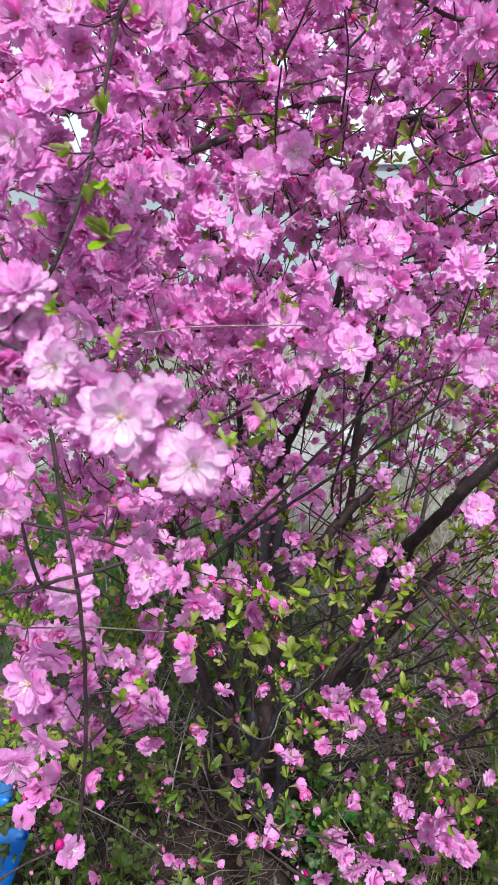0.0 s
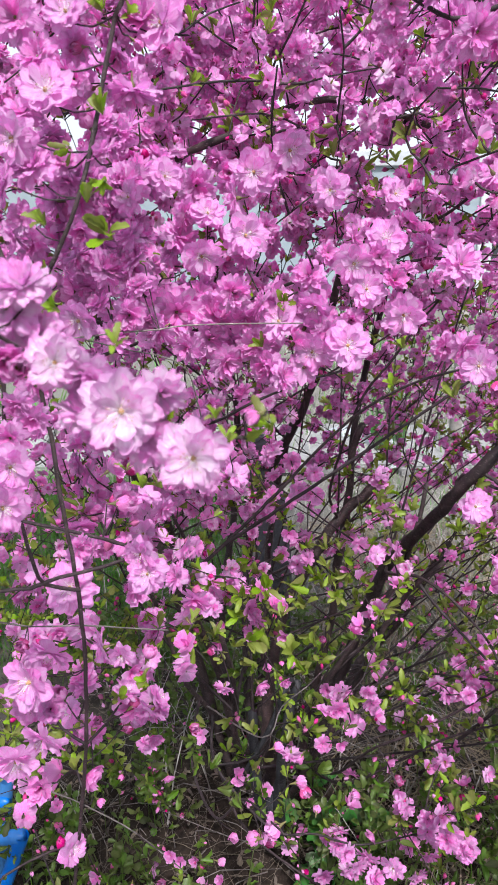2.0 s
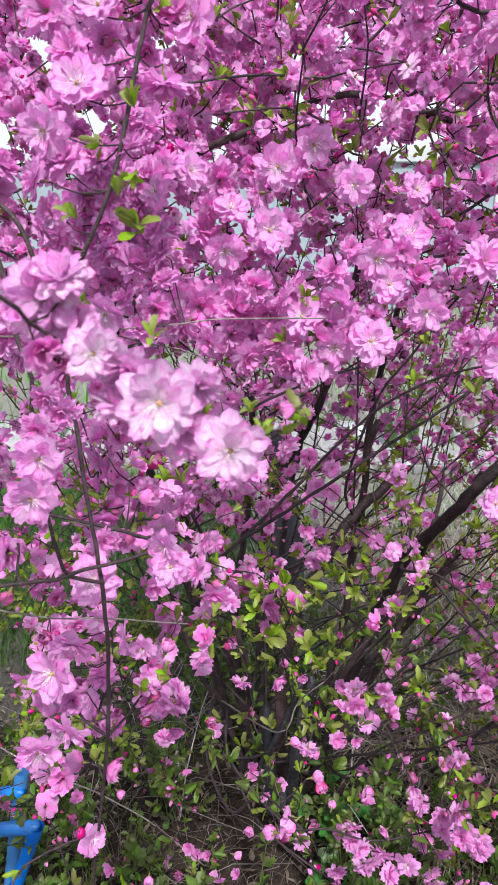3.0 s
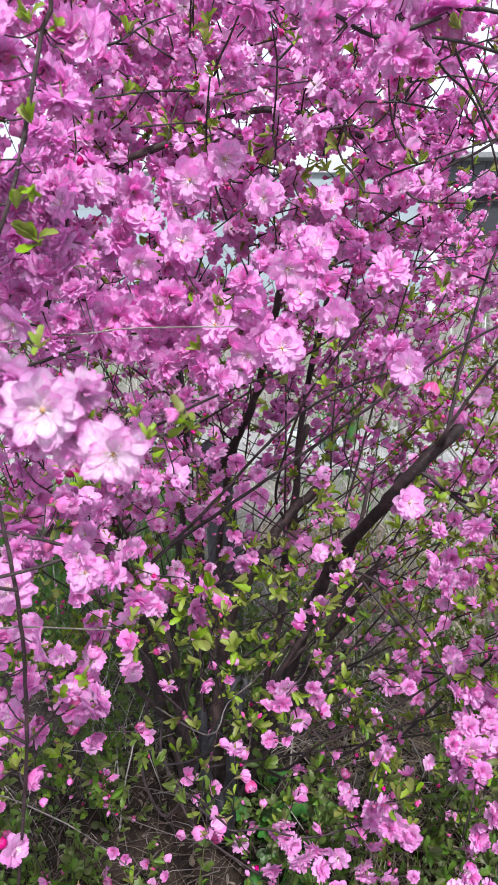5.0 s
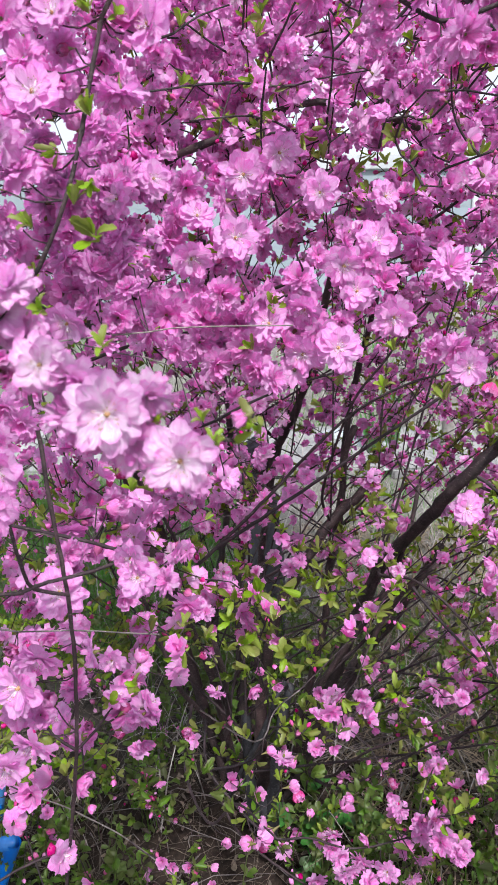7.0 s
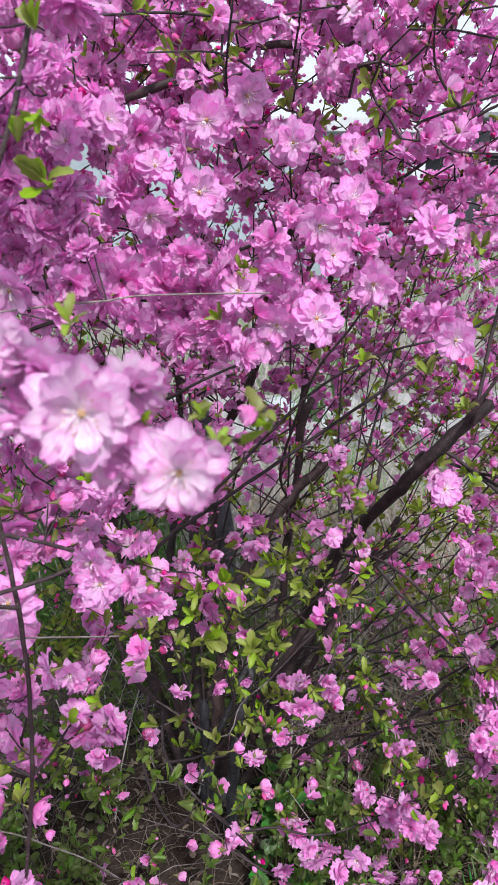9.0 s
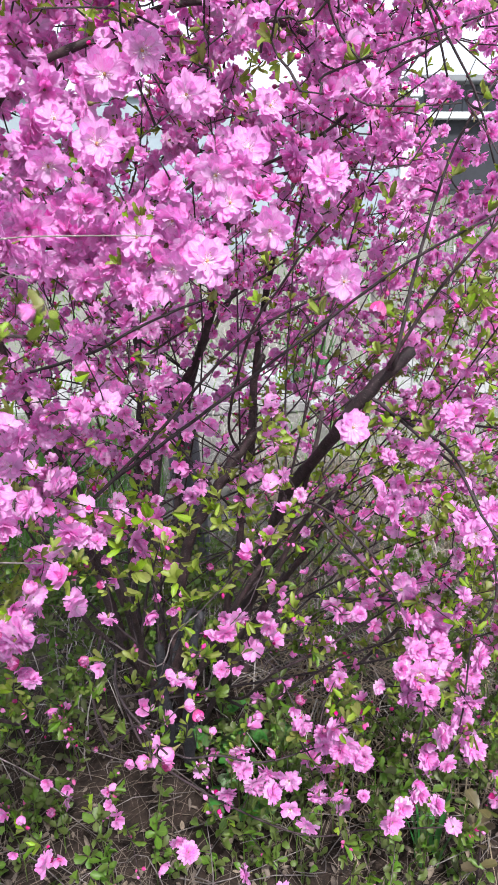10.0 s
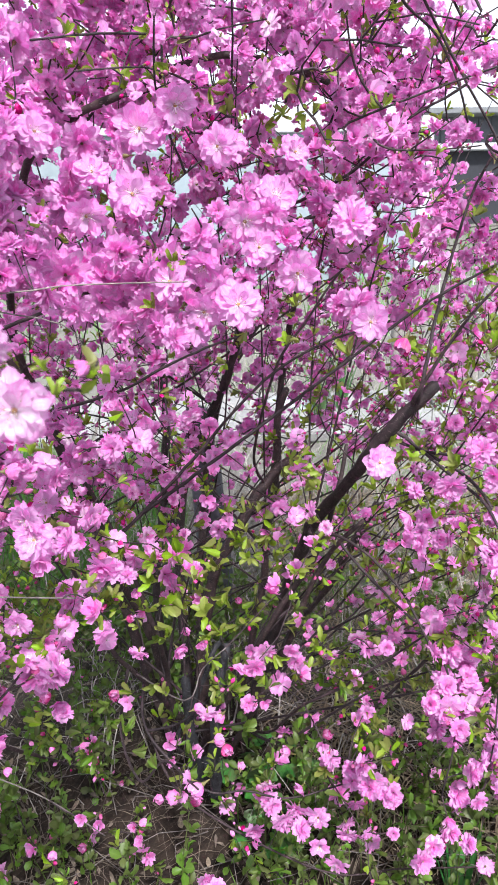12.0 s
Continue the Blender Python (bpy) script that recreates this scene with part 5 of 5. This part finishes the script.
def tufts(rows):
    """Single tufts of young leaves: place and length."""
    for x, y, z, size in rows:
        way = np.array((0, -0.5, 0.6)) + rng.normal(0, 0.5, 3)
        m = aim(np.array((x, y, z)) - SHRUB_AT, way, size * (0.78 if y > 0.5 else 1.1 if y < 0.36 else 1.25 if z > 1.0 else 0.95), rng.uniform(0, 6.28))
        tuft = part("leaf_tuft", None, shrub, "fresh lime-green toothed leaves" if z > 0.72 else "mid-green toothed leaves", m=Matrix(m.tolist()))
        for me in (TUFT_MESHES if z > 0.72 else TUFT_OLD_SHADED)[rng.randint(len(TUFT_MESHES))]:
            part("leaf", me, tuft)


tufts([
    (-0.063, 0.467, 1.334, 0.013), (-0.063, 0.451, 1.274, 0.012), (-0.083, 0.446, 1.257, 0.011), (-0.063, 0.441, 1.239, 0.010), (-0.074, 0.437, 1.224, 0.011),
    (-0.098, 0.433, 1.211, 0.011), (-0.061, 0.431, 1.205, 0.016), (-0.093, 0.420, 1.165, 0.011), (-0.049, 0.467, 1.332, 0.009),
])
tufts([
    (0.031, 0.296, 1.123, 0.015), (-0.075, 0.309, 1.169, 0.013), (-0.020, 0.298, 1.127, 0.012), (0.007, 0.297, 1.125, 0.008), (-0.037, 0.306, 1.156, 0.010),
    (-0.070, 0.300, 1.138, 0.010), (0.010, 0.294, 1.114, 0.008),
])
tufts([
    (0.012, 0.713, 0.820, 0.030), (0.037, 0.715, 0.826, 0.034), (0.063, 0.717, 0.832, 0.030), (0.085, 0.710, 0.807, 0.030), (0.018, 0.699, 0.771, 0.034),
    (0.043, 0.698, 0.764, 0.034), (0.069, 0.696, 0.758, 0.038), (0.094, 0.703, 0.783, 0.034), (0.120, 0.713, 0.819, 0.026), (-0.001, 0.698, 0.764, 0.026),
    (0.031, 0.693, 0.746, 0.030), (0.085, 0.689, 0.734, 0.030), (0.056, 0.706, 0.795, 0.026), (0.009, 0.707, 0.798, 0.026),
])
tufts([
    (-0.071, 0.559, 1.002, 0.019), (-0.052, 0.559, 1.002, 0.022), (-0.083, 0.563, 1.016, 0.016), (-0.048, 0.534, 0.910, 0.019), (-0.029, 0.529, 0.892, 0.019),
    (-0.010, 0.526, 0.883, 0.019), (-0.067, 0.516, 0.846, 0.019), (-0.091, 0.512, 0.832, 0.019), (-0.120, 0.505, 0.809, 0.016), (-0.177, 0.512, 0.833, 0.019),
    (-0.143, 0.500, 0.791, 0.016),
])
tufts([
    (0.168, 0.831, 0.689, 0.030), (0.183, 0.827, 0.675, 0.030), (0.145, 0.798, 0.573, 0.025), (0.096, 0.800, 0.581, 0.030), (0.108, 0.784, 0.522, 0.030),
    (0.183, 0.782, 0.515, 0.025), (0.244, 0.799, 0.573, 0.025), (0.214, 0.811, 0.617, 0.025), (0.229, 0.823, 0.660, 0.025), (0.289, 0.829, 0.682, 0.025),
    (0.305, 0.870, 0.827, 0.030), (0.328, 0.880, 0.864, 0.030), (0.259, 0.837, 0.711, 0.025),
])
tufts([
    (-0.039, 0.599, 0.703, 0.023), (-0.022, 0.594, 0.687, 0.023), (-0.033, 0.603, 0.720, 0.023), (-0.062, 0.596, 0.692, 0.023), (-0.016, 0.590, 0.670, 0.023),
    (-0.051, 0.590, 0.670, 0.023), (-0.085, 0.593, 0.681, 0.023), (-0.094, 0.583, 0.648, 0.019), (-0.119, 0.589, 0.670, 0.019), (0.012, 0.584, 0.648, 0.023),
    (0.024, 0.605, 0.725, 0.019),
])
tufts([
    (0.309, 0.770, 0.991, 0.027), (0.370, 0.763, 0.990, 0.032), (0.391, 0.809, 1.182, 0.027), (0.431, 0.795, 1.142, 0.027), (0.402, 0.792, 1.116, 0.027),
    (0.367, 0.742, 0.904, 0.027), (0.402, 0.742, 0.917, 0.032), (0.429, 0.739, 0.916, 0.027), (0.313, 0.750, 0.911, 0.027), (0.338, 0.730, 0.844, 0.023),
    (0.378, 0.723, 0.831, 0.027), (0.403, 0.705, 0.771, 0.027), (0.360, 0.741, 0.897, 0.023), (0.420, 0.773, 1.049, 0.023), (0.322, 0.810, 1.157, 0.027),
    (0.281, 0.811, 1.144, 0.023),
])
tufts([
    (0.254, 0.606, 1.374, 0.019), (0.269, 0.611, 1.402, 0.019), (0.246, 0.616, 1.411, 0.016), (0.326, 0.600, 1.378, 0.019), (0.297, 0.599, 1.364, 0.016),
    (0.123, 0.628, 1.408, 0.013), (-0.067, 0.649, 1.415, 0.019),
])
tufts([
    (0.054, 0.662, 1.149, 0.021), (-0.048, 0.692, 1.258, 0.021), (0.035, 0.650, 1.109, 0.018), (0.166, 0.650, 1.106, 0.021), (0.216, 0.638, 1.060, 0.025),
    (0.156, 0.641, 1.073, 0.021), (0.119, 0.645, 1.088, 0.018), (0.098, 0.637, 1.058, 0.018), (0.162, 0.697, 1.275, 0.018),
])

# ---- the crown behind: twigs set with blossom ----
TWIGS, BLOSSOMS, BUDS, LEAVES, OLD_SHADED_LEAVES = Soup(), Soup(), Soup(), Soup(), Soup()
for back, near in SPURS:
    mid = (back + near) / 2 + np.array((0, 0, -0.004))
    tube(TWIGS, smooth_line([near, mid, back], 0.008), [0.0006] * len(smooth_line([near, mid, back], 0.008)), 4)


def twig_to(p, r0, r1, extra=0.0):
    """A twig from the nearest wood to p, and on outwards by extra."""
    a = nearest(p)
    a, reach = a[:3], np.linalg.norm(p - a[:3])
    bend = rng.normal(0, 0.06, 3) * reach
    pts = [a, a * 0.6 + p * 0.4 + bend + np.array((0, 0, 0.04 * reach)), p]
    if extra:
        way = (p - np.array((0.1, 1.2, p[2] - 0.35))) * 0.8 + (p - a) / (reach + 0.01) * 0.5 + rng.normal(0, 0.45, 3)
        way /= np.linalg.norm(way)
        pts += [p + way * extra * 0.5, p + way * extra + rng.normal(0, 0.15, 3) * extra]
    line = smooth_line(pts, 0.03)
    q = np.linspace(0, 1, len(line))
    tube(TWIGS, line, r0 + (r1 - r0) * q, 4)
    for c, r in zip(line[1:], (r0 + (r1 - r0) * q)[1:]):
        NODES.append((*c, r))
    return line


def dress(line, share, step, spread, mix, size=0.036, shapes=FAR):
    """Blossom along the outer share of a twig."""
    n = len(line)
    total = np.sum(np.linalg.norm(np.diff(line, axis=0), axis=1))
    count = max(1, int(total * share / step))
    for _ in range(count):
        q = (1 - share * rng.uniform(0, 1)) * (n - 1)
        i = min(int(q), n - 2)
        c = line[i] + (line[i + 1] - line[i]) * (q - i)
        out = rng.normal(0, 1, 3) + np.array((0, -0.55, 0.1))
        out /= np.linalg.norm(out)
        kind = "odhbl"[rng.choice(5, p=mix)]
        w = size * rng.uniform(0.82, 1.12)
        p = c + out * spread * rng.uniform(0.3, 1.0)
        if kind == "l":
            (LEAVES if c[2] > 0.42 + rng.uniform(-0.22, 0.22) else OLD_SHADED_LEAVES).put(TUFT_PACKS[rng.randint(5)], aim(c, out + np.array((0, 0, 0.4)), rng.uniform(0.011, 0.023) * (1.0 if c[2] > 0.6 else 1.15), rng.uniform(0, 6.28)))
        elif kind == "b":
            BUDS.put(FAR["b"][rng.randint(3)], aim(p, out, w * rng.uniform(0.22, 0.40), rng.uniform(0, 6.28)))
            if rng.uniform() < 0.8:
                tube(TWIGS, [c, p - out * w * 0.12], [0.0009, 0.0008], 4)
        else:
            BLOSSOMS.put(shapes[kind][rng.randint(len(shapes[kind]))], aim(p, out, w, rng.uniform(0, 6.28)))


def fill(count, box, r0, share, step, spread, mix, keep=lambda p: True, size=0.036, extra=0.12, shapes=FAR):
    """Twigs to random places in a box, the nearest to the older wood first."""
    lo, hi = np.array(box[0]), np.array(box[1])
    places = [p for p in (rng.uniform(lo, hi) for _ in range(count)) if keep(p)]
    places.sort(key=lambda p: np.linalg.norm(nearest(p)[:3] - p))
    for p in places:
        dress(twig_to(p, r0, r0 * 0.5, extra * rng.uniform(0.4, 1.3)), share, step, spread, mix, size, shapes)


def wands(count, lo, hi, foot, thick, mix, size=0.028):
    """Long thin shoots that cross the middle of the shrub."""
    old = np.array(NODES)
    low = old[(old[:, 2] > foot[0]) & (old[:, 2] < foot[1]) & (old[:, 1] > 0.9) & (old[:, 3] > 0.005)]
    for _ in range(count):
        a = low[rng.randint(len(low))][:3]
        p = rng.uniform(lo, hi)
        p[0] = a[0] + (p[0] - a[0]) * 0.85
        bow = a * 0.5 + p * 0.5 + rng.normal(0, 0.045, 3) + np.array((0.10 * (p[0] - a[0]), 0, -0.01))
        line = smooth_line([a, bow, p], 0.03)
        q = np.linspace(0, 1, len(line))
        r0 = rng.uniform(*thick)
        tube(TWIGS, line, r0 * (1 - 0.6 * q), 5)
        NODES.extend((*c, r0 * 0.6) for c in line[2:])
        dress(line, 0.75, 0.024, 0.011, mix, size)


def sprinkle(rows):
    """Small blossoms among the stems, each on a thin twig: kind, place, width."""
    for kind, x, y, z, size in rows:
        out = np.array((0.25 * x, -1.0, 0.15)) + rng.normal(0, 0.45, 3)
        out /= np.linalg.norm(out)
        p = np.array((x, y, z))
        line = twig_to(p - out * size * 0.25, 0.0012, 0.0007)
        shape = MID[kind][rng.randint(len(MID[kind]))]
        BLOSSOMS.put(shape, aim(p, out, size * 0.84, rng.uniform(0, 6.28)))
        dress(line[-4:], 1.0, 0.03, 0.012, (0.0, 0.0, 0.10, 0.55, 0.35), 0.026)


sprinkle([
    ("d", 0.083, 0.963, 0.902, 0.036), ("d", 0.089, 0.905, 0.878, 0.036), ("o", 0.120, 0.980, 0.842, 0.034), ("d", 0.106, 0.969, 0.785, 0.032),
    ("d", 0.067, 0.938, 0.768, 0.031), ("d", 0.090, 0.921, 0.760, 0.034), ("d", 0.101, 0.891, 0.785, 0.028), ("d", 0.181, 0.936, 0.782, 0.033),
    ("o", 0.202, 0.910, 0.780, 0.035), ("d", 0.229, 0.964, 0.767, 0.032), ("d", 0.248, 0.930, 0.749, 0.026), ("h", 0.001, 0.947, 0.804, 0.026),
    ("d", 0.026, 0.970, 0.790, 0.025), ("h", -0.012, 0.920, 0.709, 0.030), ("d", 0.041, 0.891, 0.768, 0.024), ("h", 0.136, 0.917, 0.850, 0.024),
    ("h", 0.155, 0.891, 0.768, 0.020), ("d", 0.111, 0.913, 0.901, 0.031), ("d", 0.049, 0.910, 0.853, 0.023), ("d", 0.232, 0.960, 0.829, 0.025),
])
sprinkle([
    ("d", 0.230, 0.777, 0.470, 0.032), ("d", 0.264, 0.733, 0.496, 0.036), ("o", 0.297, 0.786, 0.417, 0.039), ("d", 0.322, 0.781, 0.398, 0.034),
    ("d", 0.280, 0.843, 0.617, 0.033), ("d", 0.289, 0.825, 0.609, 0.030), ("d", 0.307, 0.795, 0.630, 0.027), ("d", 0.284, 0.800, 0.524, 0.029),
    ("h", 0.216, 0.770, 0.502, 0.025), ("o", 0.169, 0.848, 0.543, 0.038), ("d", 0.152, 0.843, 0.604, 0.030), ("d", 0.184, 0.843, 0.603, 0.029),
    ("h", 0.130, 0.868, 0.589, 0.028), ("d", 0.120, 0.821, 0.536, 0.030), ("h", 0.139, 0.785, 0.565, 0.024), ("d", 0.369, 0.761, 0.534, 0.032),
    ("d", 0.330, 0.761, 0.536, 0.024), ("d", 0.261, 0.702, 0.413, 0.027), ("d", 0.301, 0.707, 0.404, 0.021), ("d", 0.260, 0.776, 0.429, 0.034),
])
sprinkle([
    ("d", 0.409, 0.725, 0.475, 0.039), ("o", 0.407, 0.693, 0.523, 0.033), ("d", 0.453, 0.771, 0.520, 0.036), ("d", 0.454, 0.762, 0.487, 0.033),
    ("d", 0.380, 0.707, 0.397, 0.032), ("d", 0.398, 0.691, 0.393, 0.032), ("d", 0.343, 0.669, 0.420, 0.033), ("h", 0.423, 0.686, 0.366, 0.024),
    ("d", 0.409, 0.698, 0.456, 0.031), ("o", 0.410, 0.809, 0.598, 0.041), ("d", 0.424, 0.788, 0.619, 0.037), ("d", 0.380, 0.804, 0.648, 0.031),
    ("d", 0.377, 0.833, 0.655, 0.028), ("d", 0.415, 0.778, 0.587, 0.035), ("d", 0.374, 0.743, 0.602, 0.034), ("o", 0.400, 0.735, 0.580, 0.034),
    ("d", 0.369, 0.729, 0.569, 0.032), ("d", 0.382, 0.711, 0.561, 0.032), ("d", 0.350, 0.733, 0.585, 0.031), ("d", 0.451, 0.731, 0.459, 0.032),
])
sprinkle([
    ("d", 0.354, 0.800, 0.815, 0.036), ("d", 0.380, 0.818, 0.775, 0.032), ("d", 0.352, 0.842, 0.837, 0.031), ("o", 0.436, 0.822, 0.762, 0.039),
    ("d", 0.439, 0.792, 0.758, 0.033), ("d", 0.384, 0.874, 0.840, 0.029), ("d", 0.414, 0.867, 0.819, 0.027), ("h", 0.429, 0.837, 0.786, 0.029),
    ("h", 0.326, 0.786, 0.793, 0.021), ("h", 0.292, 0.774, 0.773, 0.020), ("d", 0.283, 0.836, 0.812, 0.022), ("d", 0.433, 0.787, 0.716, 0.029),
    ("d", 0.416, 0.779, 0.680, 0.029), ("d", 0.405, 0.813, 0.681, 0.027), ("d", 0.430, 0.748, 0.681, 0.030), ("d", 0.349, 0.880, 0.888, 0.025),
    ("d", 0.316, 0.865, 0.879, 0.025), ("d", 0.429, 0.852, 0.895, 0.029), ("d", 0.393, 0.824, 0.934, 0.028), ("h", 0.365, 0.820, 0.914, 0.022),
])

def open_side(p):
    """The crown thins out to the right, where the sky and the shed show through."""
    return rng.uniform() < (1.0 if p[0] < 0.2 else 0.66 if p[0] < 0.45 else 0.32)


def beside_stems(p):
    """Fewer shoots before the bare fan of stems."""
    return not (0.02 < p[0] < 0.46 and p[1] < 1.30 and 0.40 < p[2] < 1.0) or rng.uniform() < 0.16


def low_shoots(p):
    """Nothing leafy grows in the dark hollow before the foot of the stems."""
    hollow = -0.15 < p[0] < 0.05 and p[1] < 1.25 and 0.28 < p[2] < 0.70
    return beside_stems(p) and (not hollow or rng.uniform() < 0.1)


CROWN = (0.13, 0.31, 0.11, 0.33, 0.12)
FULL = (0.22, 0.60, 0.08, 0.07, 0.03)
# near sprays on the left and along the shelf of blossom
fill(9, ((-0.13, 0.55, 1.11), (-0.04, 0.62, 1.27)), 0.0008, 0.9, 0.0085, 0.017, (0.08, 0.80, 0.06, 0.03, 0.03), size=0.033, extra=0.03, shapes=NEAR)
fill(11, ((-0.26, 0.57, 1.10), (-0.06, 0.72, 1.38)), 0.0009, 0.9, 0.012, 0.018, FULL, size=0.036, extra=0.05, shapes=NEAR)
fill(9, ((-0.10, 0.66, 1.10), (0.12, 0.74, 1.18)), 0.0016, 0.9, 0.012, 0.018, FULL, size=0.036, extra=0.04, shapes=NEAR)
fill(16, ((-0.30, 0.70, 0.72), (0.02, 1.00, 1.02)), 0.0013, 0.85, 0.013, 0.014, (0.12, 0.30, 0.12, 0.28, 0.18), size=0.028, extra=0.08, shapes=MID)
fill(5, ((-0.36, 0.58, 0.32), (0.02, 0.92, 0.66)), 0.0012, 0.85, 0.015, 0.014, (0.06, 0.10, 0.08, 0.24, 0.52), size=0.030, extra=0.08, shapes=MID)
fill(16, ((-0.28, 0.48, 0.66), (-0.06, 0.68, 1.04)), 0.0014, 0.9, 0.013, 0.015, (0.26, 0.20, 0.10, 0.26, 0.18), size=0.033, extra=0.06, shapes=NEAR)
fill(28, ((-0.36, 0.62, 0.66), (-0.02, 0.92, 1.02)), 0.0010, 0.85, 0.013, 0.014, (0.18, 0.28, 0.10, 0.24, 0.20), size=0.029, extra=0.06, shapes=MID)
# the crown
wands(46, (-0.55, 0.80, 0.90), (0.90, 1.6, 1.45), (0.40, 0.85), (0.0011, 0.0026), (0.03, 0.08, 0.07, 0.50, 0.32), 0.024)
wands(28, (0.35, 0.80, 0.62), (1.25, 1.45, 1.15), (0.22, 0.60), (0.0014, 0.0028), (0.03, 0.07, 0.06, 0.40, 0.44))
fill(310, ((-0.75, 1.12, 1.08), (0.95, 1.75, 1.85)), 0.0019, 0.85, 0.0086, 0.020, CROWN, open_side, 0.027)
fill(360, ((-0.60, 0.85, 1.12), (0.80, 1.15, 1.58)), 0.0016, 0.85, 0.0105, 0.016, CROWN, open_side, 0.025, shapes=MID)
fill(40, ((-0.35, 0.90, 1.36), (0.45, 1.25, 1.62)), 0.0016, 0.85, 0.0095, 0.017, CROWN, size=0.026, shapes=MID)
fill(34, ((0.15, 0.92, 1.15), (0.55, 1.25, 1.42)), 0.0014, 0.85, 0.0095, 0.017, CROWN, size=0.025, shapes=MID)
fill(135, ((-0.50, 1.10, 1.42), (0.32, 1.60, 1.90)), 0.0016, 0.85, 0.010, 0.020, CROWN, size=0.030)
fill(44, ((-0.10, 1.10, 1.38), (0.45, 1.50, 1.66)), 0.0016, 0.85, 0.0105, 0.020, CROWN, size=0.028)
# thin dark twigs with buds before the crown
fill(46, ((-0.05, 0.76, 1.18), (0.55, 0.95, 1.55)), 0.0017, 0.8, 0.016, 0.013, (0.0, 0.02, 0.05, 0.70, 0.23), size=0.024, extra=0.16)
# behind and between the stems
fill(34, ((-0.05, 1.25, 0.58), (0.85, 1.80, 0.90)), 0.0014, 0.7, 0.012, 0.016, (0.16, 0.30, 0.10, 0.28, 0.16), size=0.023)
fill(80, ((-0.50, 0.98, 0.72), (0.06, 1.40, 1.06)), 0.0012, 0.75, 0.011, 0.016, (0.12, 0.34, 0.14, 0.28, 0.12), size=0.024)
fill(120, ((-0.50, 1.30, 0.74), (0.85, 1.80, 1.14)), 0.0013, 0.75, 0.011, 0.018, (0.14, 0.36, 0.16, 0.24, 0.10), size=0.024)
fill(60, ((-0.50, 1.15, 0.78), (0.75, 1.65, 1.12)), 0.0014, 0.7, 0.011, 0.016, (0.18, 0.32, 0.12, 0.26, 0.12), size=0.023)
fill(95, ((-0.05, 1.10, 0.84), (0.62, 1.50, 1.14)), 0.0013, 0.75, 0.012, 0.015, (0.10, 0.20, 0.14, 0.44, 0.12), beside_stems, size=0.023)
fill(90, ((0.02, 1.31, 0.84), (0.60, 1.60, 1.12)), 0.0013, 0.75, 0.012, 0.015, (0.10, 0.22, 0.16, 0.40, 0.12), size=0.022)
fill(70, ((0.30, 1.10, 0.62), (0.80, 1.60, 0.92)), 0.0012, 0.75, 0.012, 0.014, (0.04, 0.09, 0.08, 0.30, 0.49), beside_stems, size=0.024)
fill(70, ((-0.45, 0.75, 0.70), (0.85, 1.15, 1.05)), 0.0012, 0.7, 0.016, 0.013, (0.04, 0.10, 0.07, 0.45, 0.34), beside_stems, size=0.028, shapes=MID)
# leafy shoots low down
LIME = (0.01, 0.02, 0.03, 0.14, 0.80)
fill(18, ((-0.04, 0.74, 0.70), (0.22, 0.92, 0.86)), 0.0011, 0.8, 0.008, 0.010, LIME, size=0.028, extra=0.05)
fill(18, ((-0.34, 0.70, 0.40), (0.00, 1.05, 0.80)), 0.0010, 0.8, 0.010, 0.010, LIME, low_shoots, size=0.028, extra=0.08)
fill(22, ((0.00, 0.78, 0.40), (0.34, 1.00, 0.68)), 0.0010, 0.8, 0.011, 0.010, LIME, size=0.028, extra=0.08)
fill(44, ((0.36, 0.76, 0.66), (0.75, 1.00, 1.02)), 0.0011, 0.8, 0.012, 0.012, (0.03, 0.07, 0.06, 0.24, 0.60), beside_stems, size=0.026, extra=0.10)
fill(80, ((0.30, 0.74, 0.56), (0.72, 1.05, 1.06)), 0.0009, 0.8, 0.012, 0.010, LIME, beside_stems, size=0.026, extra=0.10)
fill(150, ((0.25, 0.75, 0.36), (1.00, 1.35, 1.00)), 0.0010, 0.85, 0.012, 0.010, (0.01, 0.04, 0.03, 0.36, 0.56), beside_stems, size=0.027, extra=0.16, shapes=MID)
fill(280, ((-0.55, 0.70, 0.16), (0.95, 1.30, 0.75)), 0.0010, 0.9, 0.012, 0.010, (0.008, 0.02, 0.022, 0.27, 0.68), low_shoots, size=0.030)
# the crown's middle, before the shed roof
fill(26, ((0.06, 1.05, 1.22), (0.44, 1.35, 1.42)), 0.0014, 0.85, 0.0105, 0.018, CROWN, size=0.026)


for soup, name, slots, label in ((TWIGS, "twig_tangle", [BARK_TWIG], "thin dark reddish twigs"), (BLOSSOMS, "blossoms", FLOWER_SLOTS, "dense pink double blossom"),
                                 (BUDS, "bud_spray", BUD_SLOTS, "round deep pink buds"), (LEAVES, "leaves", [LEAF], "fresh lime-green leaves"), (OLD_SHADED_LEAVES, "lower_leaves", [LEAF_OLD_SHADED], "fuller mid-green leaves low down, darkened for shade")):
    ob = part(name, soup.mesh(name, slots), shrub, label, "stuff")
    ob.matrix_local = Matrix.Translation(-shrub.location)
